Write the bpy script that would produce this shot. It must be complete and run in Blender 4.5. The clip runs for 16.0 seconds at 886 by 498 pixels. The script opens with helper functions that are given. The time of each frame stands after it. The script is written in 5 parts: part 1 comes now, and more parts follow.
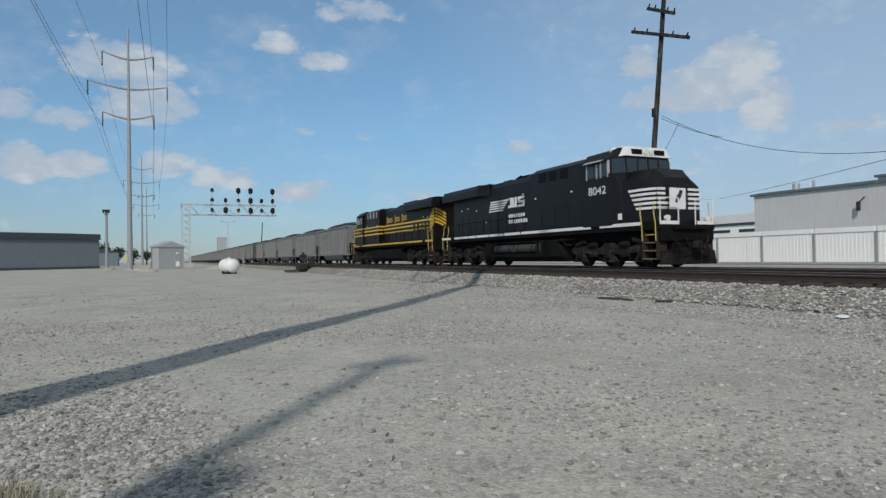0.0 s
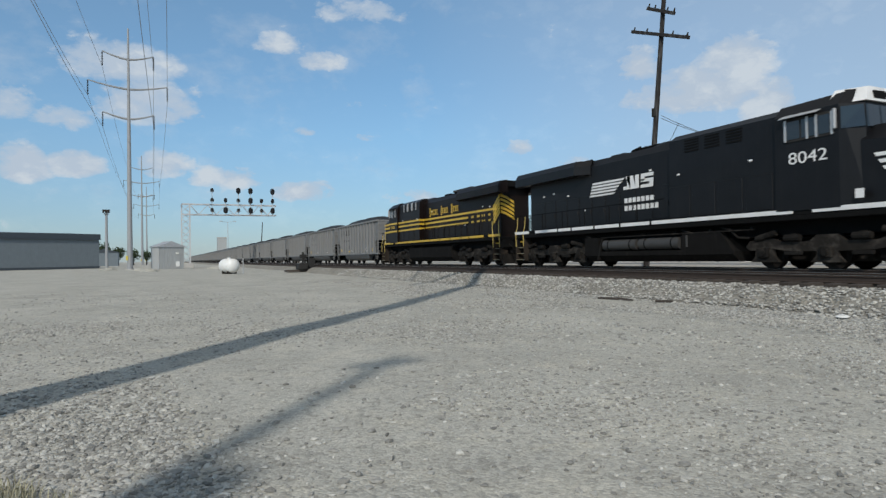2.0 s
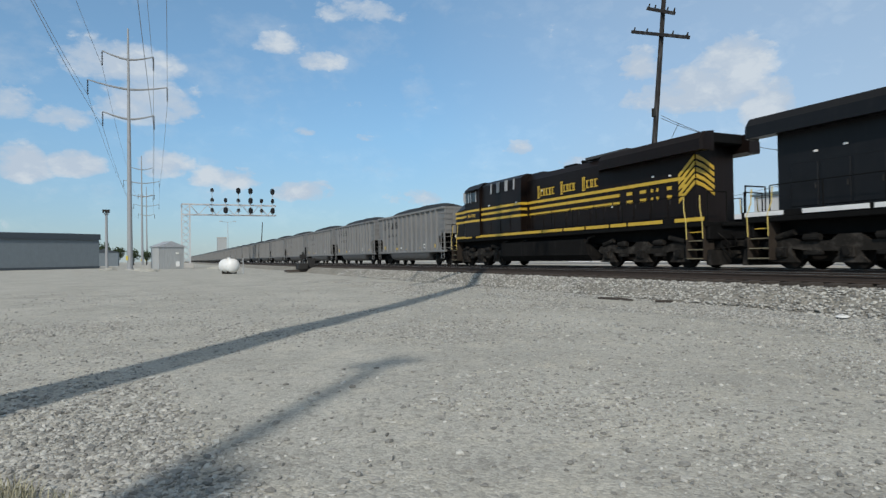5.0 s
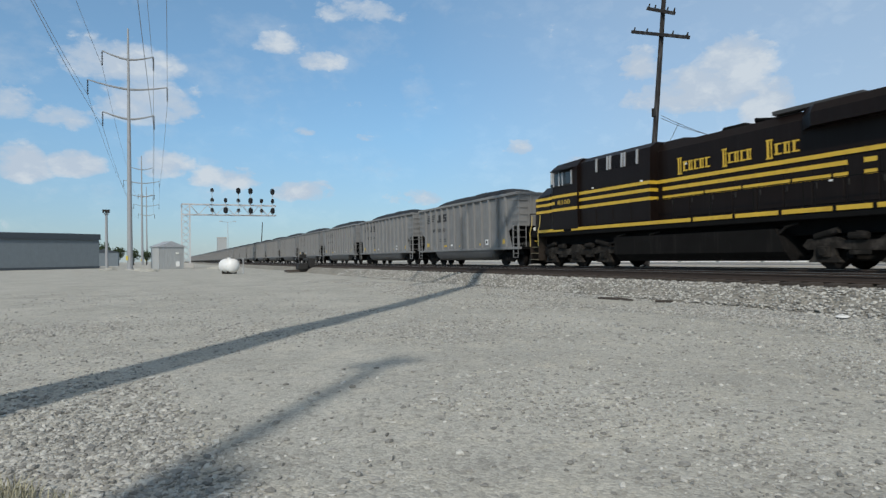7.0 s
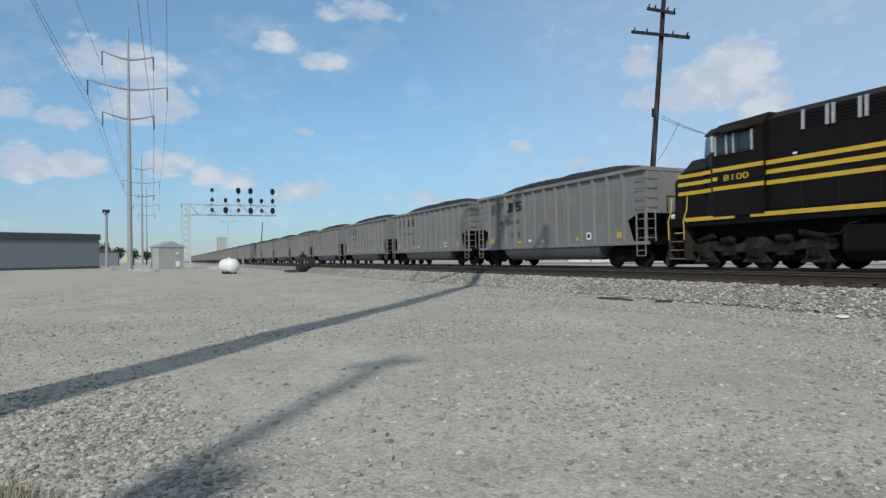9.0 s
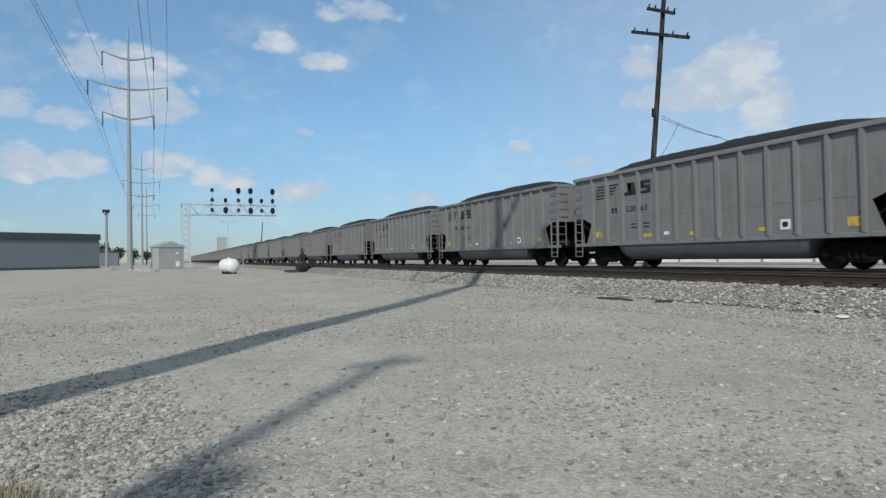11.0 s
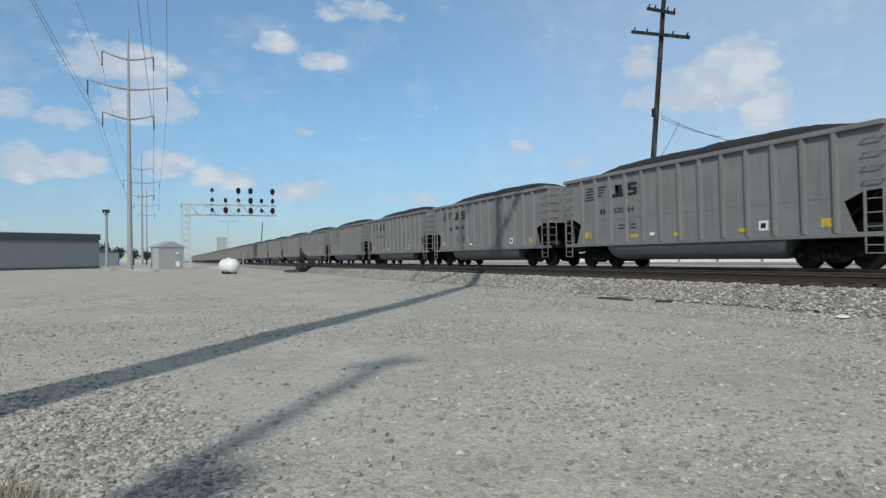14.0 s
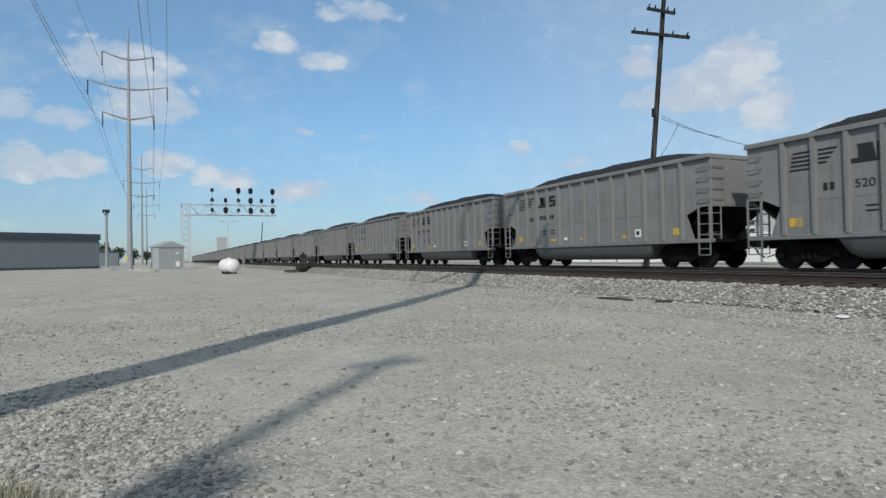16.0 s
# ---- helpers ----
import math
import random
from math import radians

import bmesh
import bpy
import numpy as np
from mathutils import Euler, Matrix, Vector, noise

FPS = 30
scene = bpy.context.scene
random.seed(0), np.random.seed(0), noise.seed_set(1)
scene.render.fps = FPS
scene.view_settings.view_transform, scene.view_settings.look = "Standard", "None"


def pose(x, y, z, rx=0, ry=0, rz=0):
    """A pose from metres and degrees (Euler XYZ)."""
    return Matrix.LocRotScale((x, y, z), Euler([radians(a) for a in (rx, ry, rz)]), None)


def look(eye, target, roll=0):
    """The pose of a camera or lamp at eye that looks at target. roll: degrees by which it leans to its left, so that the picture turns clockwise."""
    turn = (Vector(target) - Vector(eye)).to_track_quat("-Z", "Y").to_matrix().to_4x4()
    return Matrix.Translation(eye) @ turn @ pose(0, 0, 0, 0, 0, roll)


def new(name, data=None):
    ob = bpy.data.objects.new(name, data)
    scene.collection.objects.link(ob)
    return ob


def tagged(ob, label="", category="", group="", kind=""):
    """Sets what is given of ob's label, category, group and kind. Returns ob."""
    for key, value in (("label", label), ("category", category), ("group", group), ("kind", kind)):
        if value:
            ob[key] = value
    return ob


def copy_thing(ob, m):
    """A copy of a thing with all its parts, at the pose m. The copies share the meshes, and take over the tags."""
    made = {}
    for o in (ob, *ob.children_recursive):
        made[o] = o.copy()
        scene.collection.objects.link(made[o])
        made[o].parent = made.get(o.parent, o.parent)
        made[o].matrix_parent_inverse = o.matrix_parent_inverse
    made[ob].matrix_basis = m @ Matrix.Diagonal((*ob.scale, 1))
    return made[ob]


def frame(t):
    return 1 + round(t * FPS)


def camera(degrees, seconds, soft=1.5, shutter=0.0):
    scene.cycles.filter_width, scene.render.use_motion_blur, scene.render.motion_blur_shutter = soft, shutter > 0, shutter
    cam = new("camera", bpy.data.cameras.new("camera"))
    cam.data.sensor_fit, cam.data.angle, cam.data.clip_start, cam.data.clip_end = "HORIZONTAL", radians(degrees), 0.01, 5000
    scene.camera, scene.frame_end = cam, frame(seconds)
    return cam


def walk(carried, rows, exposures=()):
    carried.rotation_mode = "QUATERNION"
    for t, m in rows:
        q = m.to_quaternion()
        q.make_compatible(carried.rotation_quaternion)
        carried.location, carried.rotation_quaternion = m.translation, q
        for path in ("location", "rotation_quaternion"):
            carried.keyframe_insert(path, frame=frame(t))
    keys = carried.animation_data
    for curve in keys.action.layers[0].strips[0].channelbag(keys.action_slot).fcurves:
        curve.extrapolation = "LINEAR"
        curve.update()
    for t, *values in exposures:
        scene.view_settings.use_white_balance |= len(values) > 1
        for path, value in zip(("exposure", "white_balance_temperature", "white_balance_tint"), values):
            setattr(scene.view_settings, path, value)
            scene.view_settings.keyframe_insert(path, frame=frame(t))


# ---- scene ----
# The track runs along Y; the train stands beyond it at larger X and rolls towards smaller Y.
EYE = (0.0, 0.0, 1.30)
YAW, PITCH, ROLL = 24.27, 0.753, -0.92      # degrees from the track, up, lean
RAIL = 0.743                                # top of rail
TRACKS = (14.7, 18.86)                      # centre lines
SPEED = 4.862

cam = camera(71.9, 16.0, soft=1.4, shutter=0.3)
_d = (math.sin(radians(YAW)) * math.cos(radians(PITCH)), math.cos(radians(YAW)) * math.cos(radians(PITCH)), math.sin(radians(PITCH)))
CAM_POSE = look(EYE, (EYE[0] + _d[0], EYE[1] + _d[1], EYE[2] + _d[2]), ROLL)
walk(cam, [(0.0, CAM_POSE), (16.0, CAM_POSE)], exposures=[(0.0, -0.2, 6780.0, 10.0), (1.5, -0.1, 6780.0, 10.0), (3.5, 0.0, 6780.0, 10.0), (16.0, 0.0, 6780.0, 10.0)])

# ---------------------------------------------------------------- light
SUN_TO = Vector((0.617, 0.787, 0.0)).normalized()   # way in which shadows fall
SUN_EL = 36.0
world = bpy.data.worlds.new("sky")
scene.world = world
world.use_nodes = True


def build_sky():
    nt = world.node_tree
    nt.nodes.clear()
    n, l = nt.nodes.new, nt.links.new
    out, bg = n("ShaderNodeOutputWorld"), n("ShaderNodeBackground")
    sky = n("ShaderNodeTexSky")
    sky.sky_type = "NISHITA"
    sky.sun_disc = False
    sky.sun_elevation = radians(SUN_EL)
    sky.sun_rotation = math.atan2(-SUN_TO.x, -SUN_TO.y)
    sky.air_density, sky.dust_density, sky.ozone_density = 1.0, 0.25, 1.2
    bg.inputs["Strength"].default_value = 0.105
    co = n("ShaderNodeTexCoord")
    d = n("ShaderNodeSeparateXYZ")
    l(co.outputs["Generated"], d.inputs[0])

    def math_(op, a, b=None, c=None):
        m = n("ShaderNodeMath")
        m.operation = op
        for k, v in enumerate((a, b, c)):
            if v is None:
                continue
            if isinstance(v, (int, float)):
                m.inputs[k].default_value = v
            else:
                l(v, m.inputs[k])
        return m.outputs[0]

    def ramp(v, stops):
        r = n("ShaderNodeValToRGB")
        while len(r.color_ramp.elements) > 1:
            r.color_ramp.elements.remove(r.color_ramp.elements[-1])
        r.color_ramp.elements[0].position, r.color_ramp.elements[0].color = stops[0][0], (*[stops[0][1]] * 3, 1)
        for p, c in stops[1:]:
            e = r.color_ramp.elements.new(p)
            e.color = (c, c, c, 1)
        l(v, r.inputs[0])
        return r.outputs[0]

    # cumulus heaps: azimuth and elevation in degrees, half widths, weight
    az = math_("MULTIPLY", math_("ARCTAN2", d.outputs[0], d.outputs[1]), 180 / math.pi)
    el = math_("MULTIPLY", math_("ARCSINE", d.outputs[2]), 180 / math.pi)
    big = n("ShaderNodeTexNoise")
    big.inputs["Scale"].default_value, big.inputs["Detail"].default_value, big.inputs["Roughness"].default_value = 9.0, 7.0, 0.58
    mp = n("ShaderNodeMapping")
    mp.inputs["Scale"].default_value = (1, 1, 1.7)
    l(co.outputs["Generated"], mp.inputs[0])
    l(mp.outputs[0], big.inputs["Vector"])
    fine = n("ShaderNodeTexNoise")
    fine.inputs["Scale"].default_value, fine.inputs["Detail"].default_value, fine.inputs["Roughness"].default_value = 28.0, 6.0, 0.62
    l(mp.outputs[0], fine.inputs["Vector"])
    total = None
    for a, e, wa, we, k in CLOUDS:
        u = math_("DIVIDE", math_("SUBTRACT", az, a), wa)
        w = math_("SUBTRACT", el, e)
        # flat below, heaped above
        w = math_("MAXIMUM", math_("DIVIDE", w, we), math_("DIVIDE", w, -0.6 * we))
        r2 = math_("ADD", math_("MULTIPLY", u, u), math_("MULTIPLY", w, w))
        v = math_("MULTIPLY", math_("MAXIMUM", math_("SUBTRACT", 1.0, r2), -1.0), k)
        total = v if total is None else math_("MAXIMUM", total, v)
    puff = n("ShaderNodeTexVoronoi")
    puff.feature = "SMOOTH_F1"
    puff.inputs["Scale"].default_value, puff.inputs["Detail"].default_value, puff.inputs["Roughness"].default_value = 20.0, 3.0, 0.6
    puff.inputs["Smoothness"].default_value = 0.35
    puff.normalize = True
    bend = n("ShaderNodeVectorMath")
    bend.operation = "MULTIPLY_ADD"
    bend.inputs[1].default_value = (0.05, 0.05, 0.05)
    l(fine.outputs["Color"], bend.inputs[0])
    l(mp.outputs[0], bend.inputs[2])
    l(bend.outputs[0], puff.inputs["Vector"])
    billow = math_("MULTIPLY", math_("SUBTRACT", 0.26, puff.outputs["Distance"]), 2.2)
    lump = math_("ADD", math_("MULTIPLY", math_("SUBTRACT", big.outputs[0], 0.46), 1.6), math_("ADD", math_("MULTIPLY", math_("SUBTRACT", fine.outputs[0], 0.5), 0.8), math_("MULTIPLY", billow, 0.9)))
    heap = ramp(math_("ADD", math_("MULTIPLY", total, 0.75), lump), [(0.0, 0.0), (0.16, 0.25), (0.42, 0.72), (0.8, 0.97)])
    # thin veil everywhere, more of it low down and towards the east
    veil = ramp(math_("ADD", math_("MULTIPLY", big.outputs[0], 0.7), math_("MULTIPLY", fine.outputs[0], 0.3)), [(0.42, 0.0), (0.64, 0.62)])
    low = ramp(math_("DIVIDE", el, 40.0), [(0.0, 0.40), (0.15, 0.32), (0.4, 0.15), (1.0, 0.05)])
    east = ramp(math_("DIVIDE", math_("SUBTRACT", az, 22.0), 45.0), [(0.0, 0.0), (0.45, 0.30), (1.0, 0.46)])
    mask = math_("MAXIMUM", heap, math_("MAXIMUM", math_("MULTIPLY", veil, 0.55), math_("ADD", math_("MULTIPLY", low, 0.8), east)))
    # unseen grey overhead, added to turn the sky's fill light neutral
    over = ramp(math_("DIVIDE", el, 90.0), [(0.30, 0.0), (0.46, 0.82)])
    shade = ramp(math_("ADD", math_("MULTIPLY", big.outputs[0], 0.8), math_("MULTIPLY", billow, 0.5)), [(0.36, 0.35), (0.56, 1.0)])
    white = n("ShaderNodeMix")
    white.data_type = "RGBA"
    white.inputs[6].default_value, white.inputs[7].default_value = (*CLOUD_DARK, 1), (*CLOUD_LIGHT, 1)
    l(shade, white.inputs[0])
    mix = n("ShaderNodeMix")
    mix.data_type = "RGBA"
    l(mask, mix.inputs[0])
    tint = n("ShaderNodeMix")
    tint.data_type, tint.blend_type = "RGBA", "MULTIPLY"
    tint.inputs[0].default_value = 1.0
    tr = n("ShaderNodeValToRGB")
    tr.color_ramp.elements[0].position, tr.color_ramp.elements[0].color = 0.0, (0.41, 0.57, 0.82, 1)
    tr.color_ramp.elements[1].position, tr.color_ramp.elements[1].color = 0.75, (0.95, 1.32, 1.40, 1)
    mid = tr.color_ramp.elements.new(0.28)
    mid.color = (0.62, 0.98, 1.18, 1)
    l(math_("DIVIDE", el, 40.0), tr.inputs[0])
    l(tr.outputs[0], tint.inputs[7])
    l(sky.outputs[0], tint.inputs[6])
    l(tint.outputs[2], mix.inputs[6])
    l(white.outputs[2], mix.inputs[7])
    high = n("ShaderNodeMix")
    high.data_type = "RGBA"
    high.inputs[7].default_value = (*OVERHEAD_FILL, 1)
    l(over, high.inputs[0])
    l(mix.outputs[2], high.inputs[6])
    l(high.outputs[2], bg.inputs["Color"])
    l(bg.outputs[0], out.inputs[0])


CLOUD_LIGHT, CLOUD_DARK = (5.6, 6.4, 7.3), (3.9, 4.95, 6.4)
OVERHEAD_FILL = (2.85, 3.05, 3.22)
CLOUDS = [
    (-10.2, 7.4, 2.4, 2.2, 1.6), (-6.9, 7.7, 2.7, 1.6, 1.45), (-7.6, 11.3, 2.9, 1.5, 0.9), (-3.4, 15.9, 5.4, 2.6, 1.1),
    (-1.3, 13.0, 4.8, 2.8, 1.2), (-10.9, 12.0, 2.2, 2.0, 0.8), (9.5, 18.7, 2.4, 1.3, 0.9), (13.2, 17.5, 2.3, 1.2, 0.9),
    (17.0, 21.8, 6.1, 1.5, 0.75), (11.8, 11.5, 1.2, 0.6, 0.7), (16.3, 11.0, 1.7, 0.6, 0.7), (-0.3, 8.0, 2.8, 1.7, 1.1),
    (4.8, 7.1, 3.9, 1.3, 0.85), (11.6, 6.0, 3.8, 1.4, 1.05), (17.7, 14.1, 2.4, 0.9, 0.35), (31.6, 9.8, 1.7, 1.1, 0.8),
    (36.2, 8.1, 2.6, 1.4, 0.7), (50.1, 15.8, 3.8, 2.5, 1.35), (47.4, 13.5, 7.6, 3.2, 1.35), (53.0, 11.7, 3.2, 3.6, 1.2),
    (42.3, 16.0, 2.7, 2.5, 1.15), (58.0, 9.7, 3.2, 1.3, 0.9), (23.1, 5.5, 4.3, 1.2, 0.55), (45.5, 7.4, 3.1, 1.5, 0.6),
    (58.0, 10.8, 3.3, 3.2, 0.3),
    # heaps outside the view, added to whiten the fill light
    (30, 62, 45, 14, 0.9), (-60, 55, 30, 12, 0.9), (150, 60, 50, 14, 0.9), (-150, 48, 30, 12, 0.9),
    (-40, 14, 12, 5, 0.9), (95, 18, 14, 6, 0.9), (140, 25, 16, 7, 0.9), (-110, 22, 16, 6, 0.8), (-160, 30, 14, 6, 0.8),
]
build_sky()

sun = new("sun", bpy.data.lights.new("sun", "SUN"))
sun.data.energy, sun.data.angle, sun.data.color = 2.7, radians(0.53), (1.0, 0.955, 0.89)
_s = Vector((SUN_TO.x * math.cos(radians(SUN_EL)), SUN_TO.y * math.cos(radians(SUN_EL)), -math.sin(radians(SUN_EL))))
sun.matrix_world = look((-30, -30, 60), Vector((-30, -30, 60)) + _s)


# ---------------------------------------------------------------- materials
def mat(name, base, rough=0.6, metal=0.0, vary=0.0, scale=6.0, bump=0.0, bump_scale=40.0, second=None, second_at=(0.5, 0.7), second_scale=2.0, streak=None, per_object=0.0, per_island=0.0, spec=0.5, stretch=(1, 1, 1)):
    """Principled surface: base colour with grain, a second colour in patches, relief."""
    m = bpy.data.materials.new(name)
    m.use_nodes = True
    nt = m.node_tree
    n, l = nt.nodes.new, nt.links.new
    p = nt.nodes["Principled BSDF"]
    p.inputs["Base Color"].default_value = (*base, 1)
    p.inputs["Roughness"].default_value, p.inputs["Metallic"].default_value = rough, metal
    p.inputs["Specular IOR Level"].default_value = spec
    co = n("ShaderNodeTexCoord")
    mp = n("ShaderNodeMapping")
    mp.inputs["Scale"].default_value = stretch
    l(co.outputs["Object"], mp.inputs[0])
    col = None

    def noise_(s, detail=5.0, vec=None):
        t = n("ShaderNodeTexNoise")
        t.inputs["Scale"].default_value, t.inputs["Detail"].default_value, t.inputs["Roughness"].default_value = s, detail, 0.6
        l(vec or mp.outputs[0], t.inputs["Vector"])
        return t.outputs[0]

    def mixc(fac, a, b, mode="MIX"):
        x = n("ShaderNodeMix")
        x.data_type, x.blend_type = "RGBA", mode
        for k, v in ((0, fac), (6, a), (7, b)):
            if isinstance(v, (int, float)):
                x.inputs[k].default_value = v
            elif isinstance(v, tuple):
                x.inputs[k].default_value = (*v, 1)
            else:
                l(v, x.inputs[k])
        return x.outputs[2]

    def ramp(v, a, b, ca=0.0, cb=1.0):
        r = n("ShaderNodeMapRange")
        r.inputs[1].default_value, r.inputs[2].default_value, r.inputs[3].default_value, r.inputs[4].default_value = a, b, ca, cb
        l(v, r.inputs[0])
        return r.outputs[0]

    col = base
    if second:
        col = mixc(ramp(noise_(second_scale), *second_at), col, second)
    if streak:
        # rain and rust runs: noise drawn out along z
        sm = n("ShaderNodeMapping")
        sm.inputs["Scale"].default_value = (3.0, 3.0, 0.22)
        l(co.outputs["Object"], sm.inputs[0])
        col = mixc(ramp(noise_(2.2, 6.0, sm.outputs[0]), 0.52, 0.74, 0.0, 0.75), col, streak)
    if vary:
        col = mixc(1.0, col, ramp(noise_(scale), 0.25, 0.75, 1 - vary, 1 + vary), "MULTIPLY")
    if per_object or per_island:
        src = n("ShaderNodeObjectInfo").outputs["Random"] if per_object else n("ShaderNodeNewGeometry").outputs["Random Per Island"]
        k = per_object or per_island
        col = mixc(1.0, col, ramp(src, 0.0, 1.0, 1 - k, 1 + k), "MULTIPLY")
    if not isinstance(col, tuple):
        l(col, p.inputs["Base Color"])
    if bump:
        b = n("ShaderNodeBump")
        b.inputs["Strength"].default_value, b.inputs["Distance"].default_value = bump, 0.02
        l(noise_(bump_scale), b.inputs["Height"])
        l(b.outputs[0], p.inputs["Normal"])
    return m


def gravel_material(name, base, dark, cell, rel=0.8):
    """Crushed stone: cells of several greys with relief, patches of dust and larger stones."""
    m = bpy.data.materials.new(name)
    m.use_nodes = True
    nt = m.node_tree
    n, l = nt.nodes.new, nt.links.new
    p = nt.nodes["Principled BSDF"]
    p.inputs["Roughness"].default_value = 0.92
    p.inputs["Specular IOR Level"].default_value = 0.2
    co = n("ShaderNodeTexCoord")
    warp = n("ShaderNodeTexNoise")
    warp.inputs["Scale"].default_value = 11.0
    l(co.outputs["Object"], warp.inputs["Vector"])
    add = n("ShaderNodeVectorMath")
    add.operation = "MULTIPLY_ADD"
    add.inputs[1].default_value = (0.06, 0.06, 0.06)
    l(warp.outputs["Color"], add.inputs[0])
    l(co.outputs["Object"], add.inputs[2])

    def voro(s):
        v = n("ShaderNodeTexVoronoi")
        v.inputs["Scale"].default_value = s
        l(add.outputs[0], v.inputs["Vector"])
        return v

    def noise_(s, d=5.0):
        t = n("ShaderNodeTexNoise")
        t.inputs["Scale"].default_value, t.inputs["Detail"].default_value, t.inputs["Roughness"].default_value = s, d, 0.65
        l(co.outputs["Object"], t.inputs["Vector"])
        return t.outputs[0]

    def mr(v, a, b, c, d):
        r = n("ShaderNodeMapRange")
        for k, x in enumerate((a, b, c, d)):
            r.inputs[k + 1].default_value = x
        l(v, r.inputs[0])
        return r.outputs[0]

    def mixc(fac, a, b, mode="MIX"):
        x = n("ShaderNodeMix")
        x.data_type, x.blend_type = "RGBA", mode
        for k, v in ((0, fac), (6, a), (7, b)):
            if isinstance(v, (int, float)):
                x.inputs[k].default_value = v
            elif isinstance(v, tuple):
                x.inputs[k].default_value = (*v, 1)
            else:
                l(v, x.inputs[k])
        return x.outputs[2]

    v1, v2 = voro(1 / cell), voro(0.42 / cell)
    sep = n("ShaderNodeSeparateColor")
    l(v1.outputs["Color"], sep.inputs[0])
    col = mixc(mr(noise_(0.35), 0.38, 0.62, 0, 1), base, tuple(x * 0.80 for x in base))
    col = mixc(mr(noise_(1.6), 0.5, 0.72, 0, 0.7), col, (base[0] * 1.15, base[1] * 1.12, base[2] * 1.06))
    col = mixc(1.0, col, mr(sep.outputs[0], 0, 1, 0.80, 1.16), "MULTIPLY")
    sep2 = n("ShaderNodeSeparateColor")
    l(v2.outputs["Color"], sep2.inputs[0])
    col = mixc(mr(sep2.outputs[1], 0.86, 0.9, 0, 0.4), col, dark)
    col = mixc(1.0, col, mr(noise_(60.0), 0.3, 0.7, 0.85, 1.15), "MULTIPLY")
    l(col, p.inputs["Base Color"])
    b1, b2 = n("ShaderNodeBump"), n("ShaderNodeBump")
    b1.inputs["Strength"].default_value, b1.inputs["Distance"].default_value = rel, cell * 0.45
    b1.invert = True
    l(v1.outputs["Distance"], b1.inputs["Height"])
    b2.inputs["Strength"].default_value, b2.inputs["Distance"].default_value = 0.5, 0.03
    l(noise_(9.0), b2.inputs["Height"])
    l(b2.outputs[0], b1.inputs["Normal"])
    l(b1.outputs[0], p.inputs["Normal"])
    return m


GRAVEL = gravel_material("gravel", (0.475, 0.465, 0.418), (0.21, 0.205, 0.185), 0.024, 0.55)
BALLAST = gravel_material("ballast", (0.29, 0.278, 0.245), (0.075, 0.072, 0.064), 0.075, 1.0)
STONE = mat("crushed_stone", (0.345, 0.34, 0.315), 0.9, vary=0.25, scale=30, per_island=0.5, bump=0.4, bump_scale=60)
STEEL_GALV = mat("galvanised_steel", (0.46, 0.47, 0.48), 0.5, 0.35, vary=0.12, scale=3)
# silver made paler, so the haze of distance sits in the colour
SIGNAL_SILVER = mat("silver_signal_paint", (0.52, 0.53, 0.54), 0.5, 0.1, vary=0.1, scale=3)
STEEL_POLE = mat("weathered_pole_steel", (0.30, 0.31, 0.32), 0.6, 0.1, vary=0.12, scale=3)
STEEL_DARK = mat("dark_steel", (0.030, 0.029, 0.028), 0.75, 0.1, spec=0.25, vary=0.25, scale=5)
RAIL_SIDE = mat("rusty_rail", (0.040, 0.028, 0.022), 0.85, 0.0, vary=0.25, scale=8)
RAIL_TOP = mat("polished_rail", (0.45, 0.44, 0.43), 0.3, 0.9, vary=0.1)
TIE = mat("weathered_tie", (0.055, 0.045, 0.038), 0.92, vary=0.3, scale=5, bump=0.5, per_object=0.2, stretch=(1, 8, 8))
# second colour: paler grey patches put the sunlit wood into the paint
WOOD_POLE = mat("tarred_wood", (0.030, 0.028, 0.028), 0.9, spec=0.2, second=(0.075, 0.072, 0.07), second_at=(0.5, 0.62), second_scale=1.1, vary=0.3, scale=6, bump=0.5, stretch=(6, 6, 0.6))
WIRE = mat("cable", (0.10, 0.10, 0.105), 0.6, 0.2)
WIRE_FAR = mat("aluminium_conductor", (0.25, 0.26, 0.28), 0.5, 0.3)
WHITE = mat("white_paint", (0.78, 0.78, 0.76), 0.5, vary=0.06, second=(0.62, 0.60, 0.55), second_at=(0.55, 0.8))
WALL_WHITE = mat("white_cladding", (0.87, 0.87, 0.85), 0.6, vary=0.05, scale=0.6, streak=(0.82, 0.81, 0.79))
WALL_GREY = mat("pale_wall", (0.37, 0.385, 0.385), 0.7, vary=0.05, scale=0.8, streak=(0.32, 0.33, 0.33))
ROOF_DARK = mat("dark_roof_edge", (0.10, 0.14, 0.16), 0.6, vary=0.15)
SHED_BLUE = mat("blue_grey_cladding", (0.15, 0.18, 0.20), 0.6, vary=0.08, scale=1.0, streak=(0.125, 0.15, 0.17))
SHED_ROOF = mat("slate_blue_roof", (0.045, 0.058, 0.072), 0.6, vary=0.15)
FOLIAGE = mat("foliage", (0.05, 0.075, 0.035), 0.8, vary=0.3, scale=2, per_island=0.4)
GRASS_DRY = mat("dry_grass", (0.36, 0.34, 0.24), 0.9, per_island=0.35)
YELLOW_SIGN = mat("faded_yellow_sign", (0.62, 0.50, 0.08), 0.5, vary=0.1)
CONCRETE = mat("concrete", (0.42, 0.41, 0.39), 0.85, vary=0.12, scale=2, bump=0.2)
ASPHALT = mat("old_asphalt", (0.16, 0.16, 0.16), 0.9, vary=0.15, scale=3)


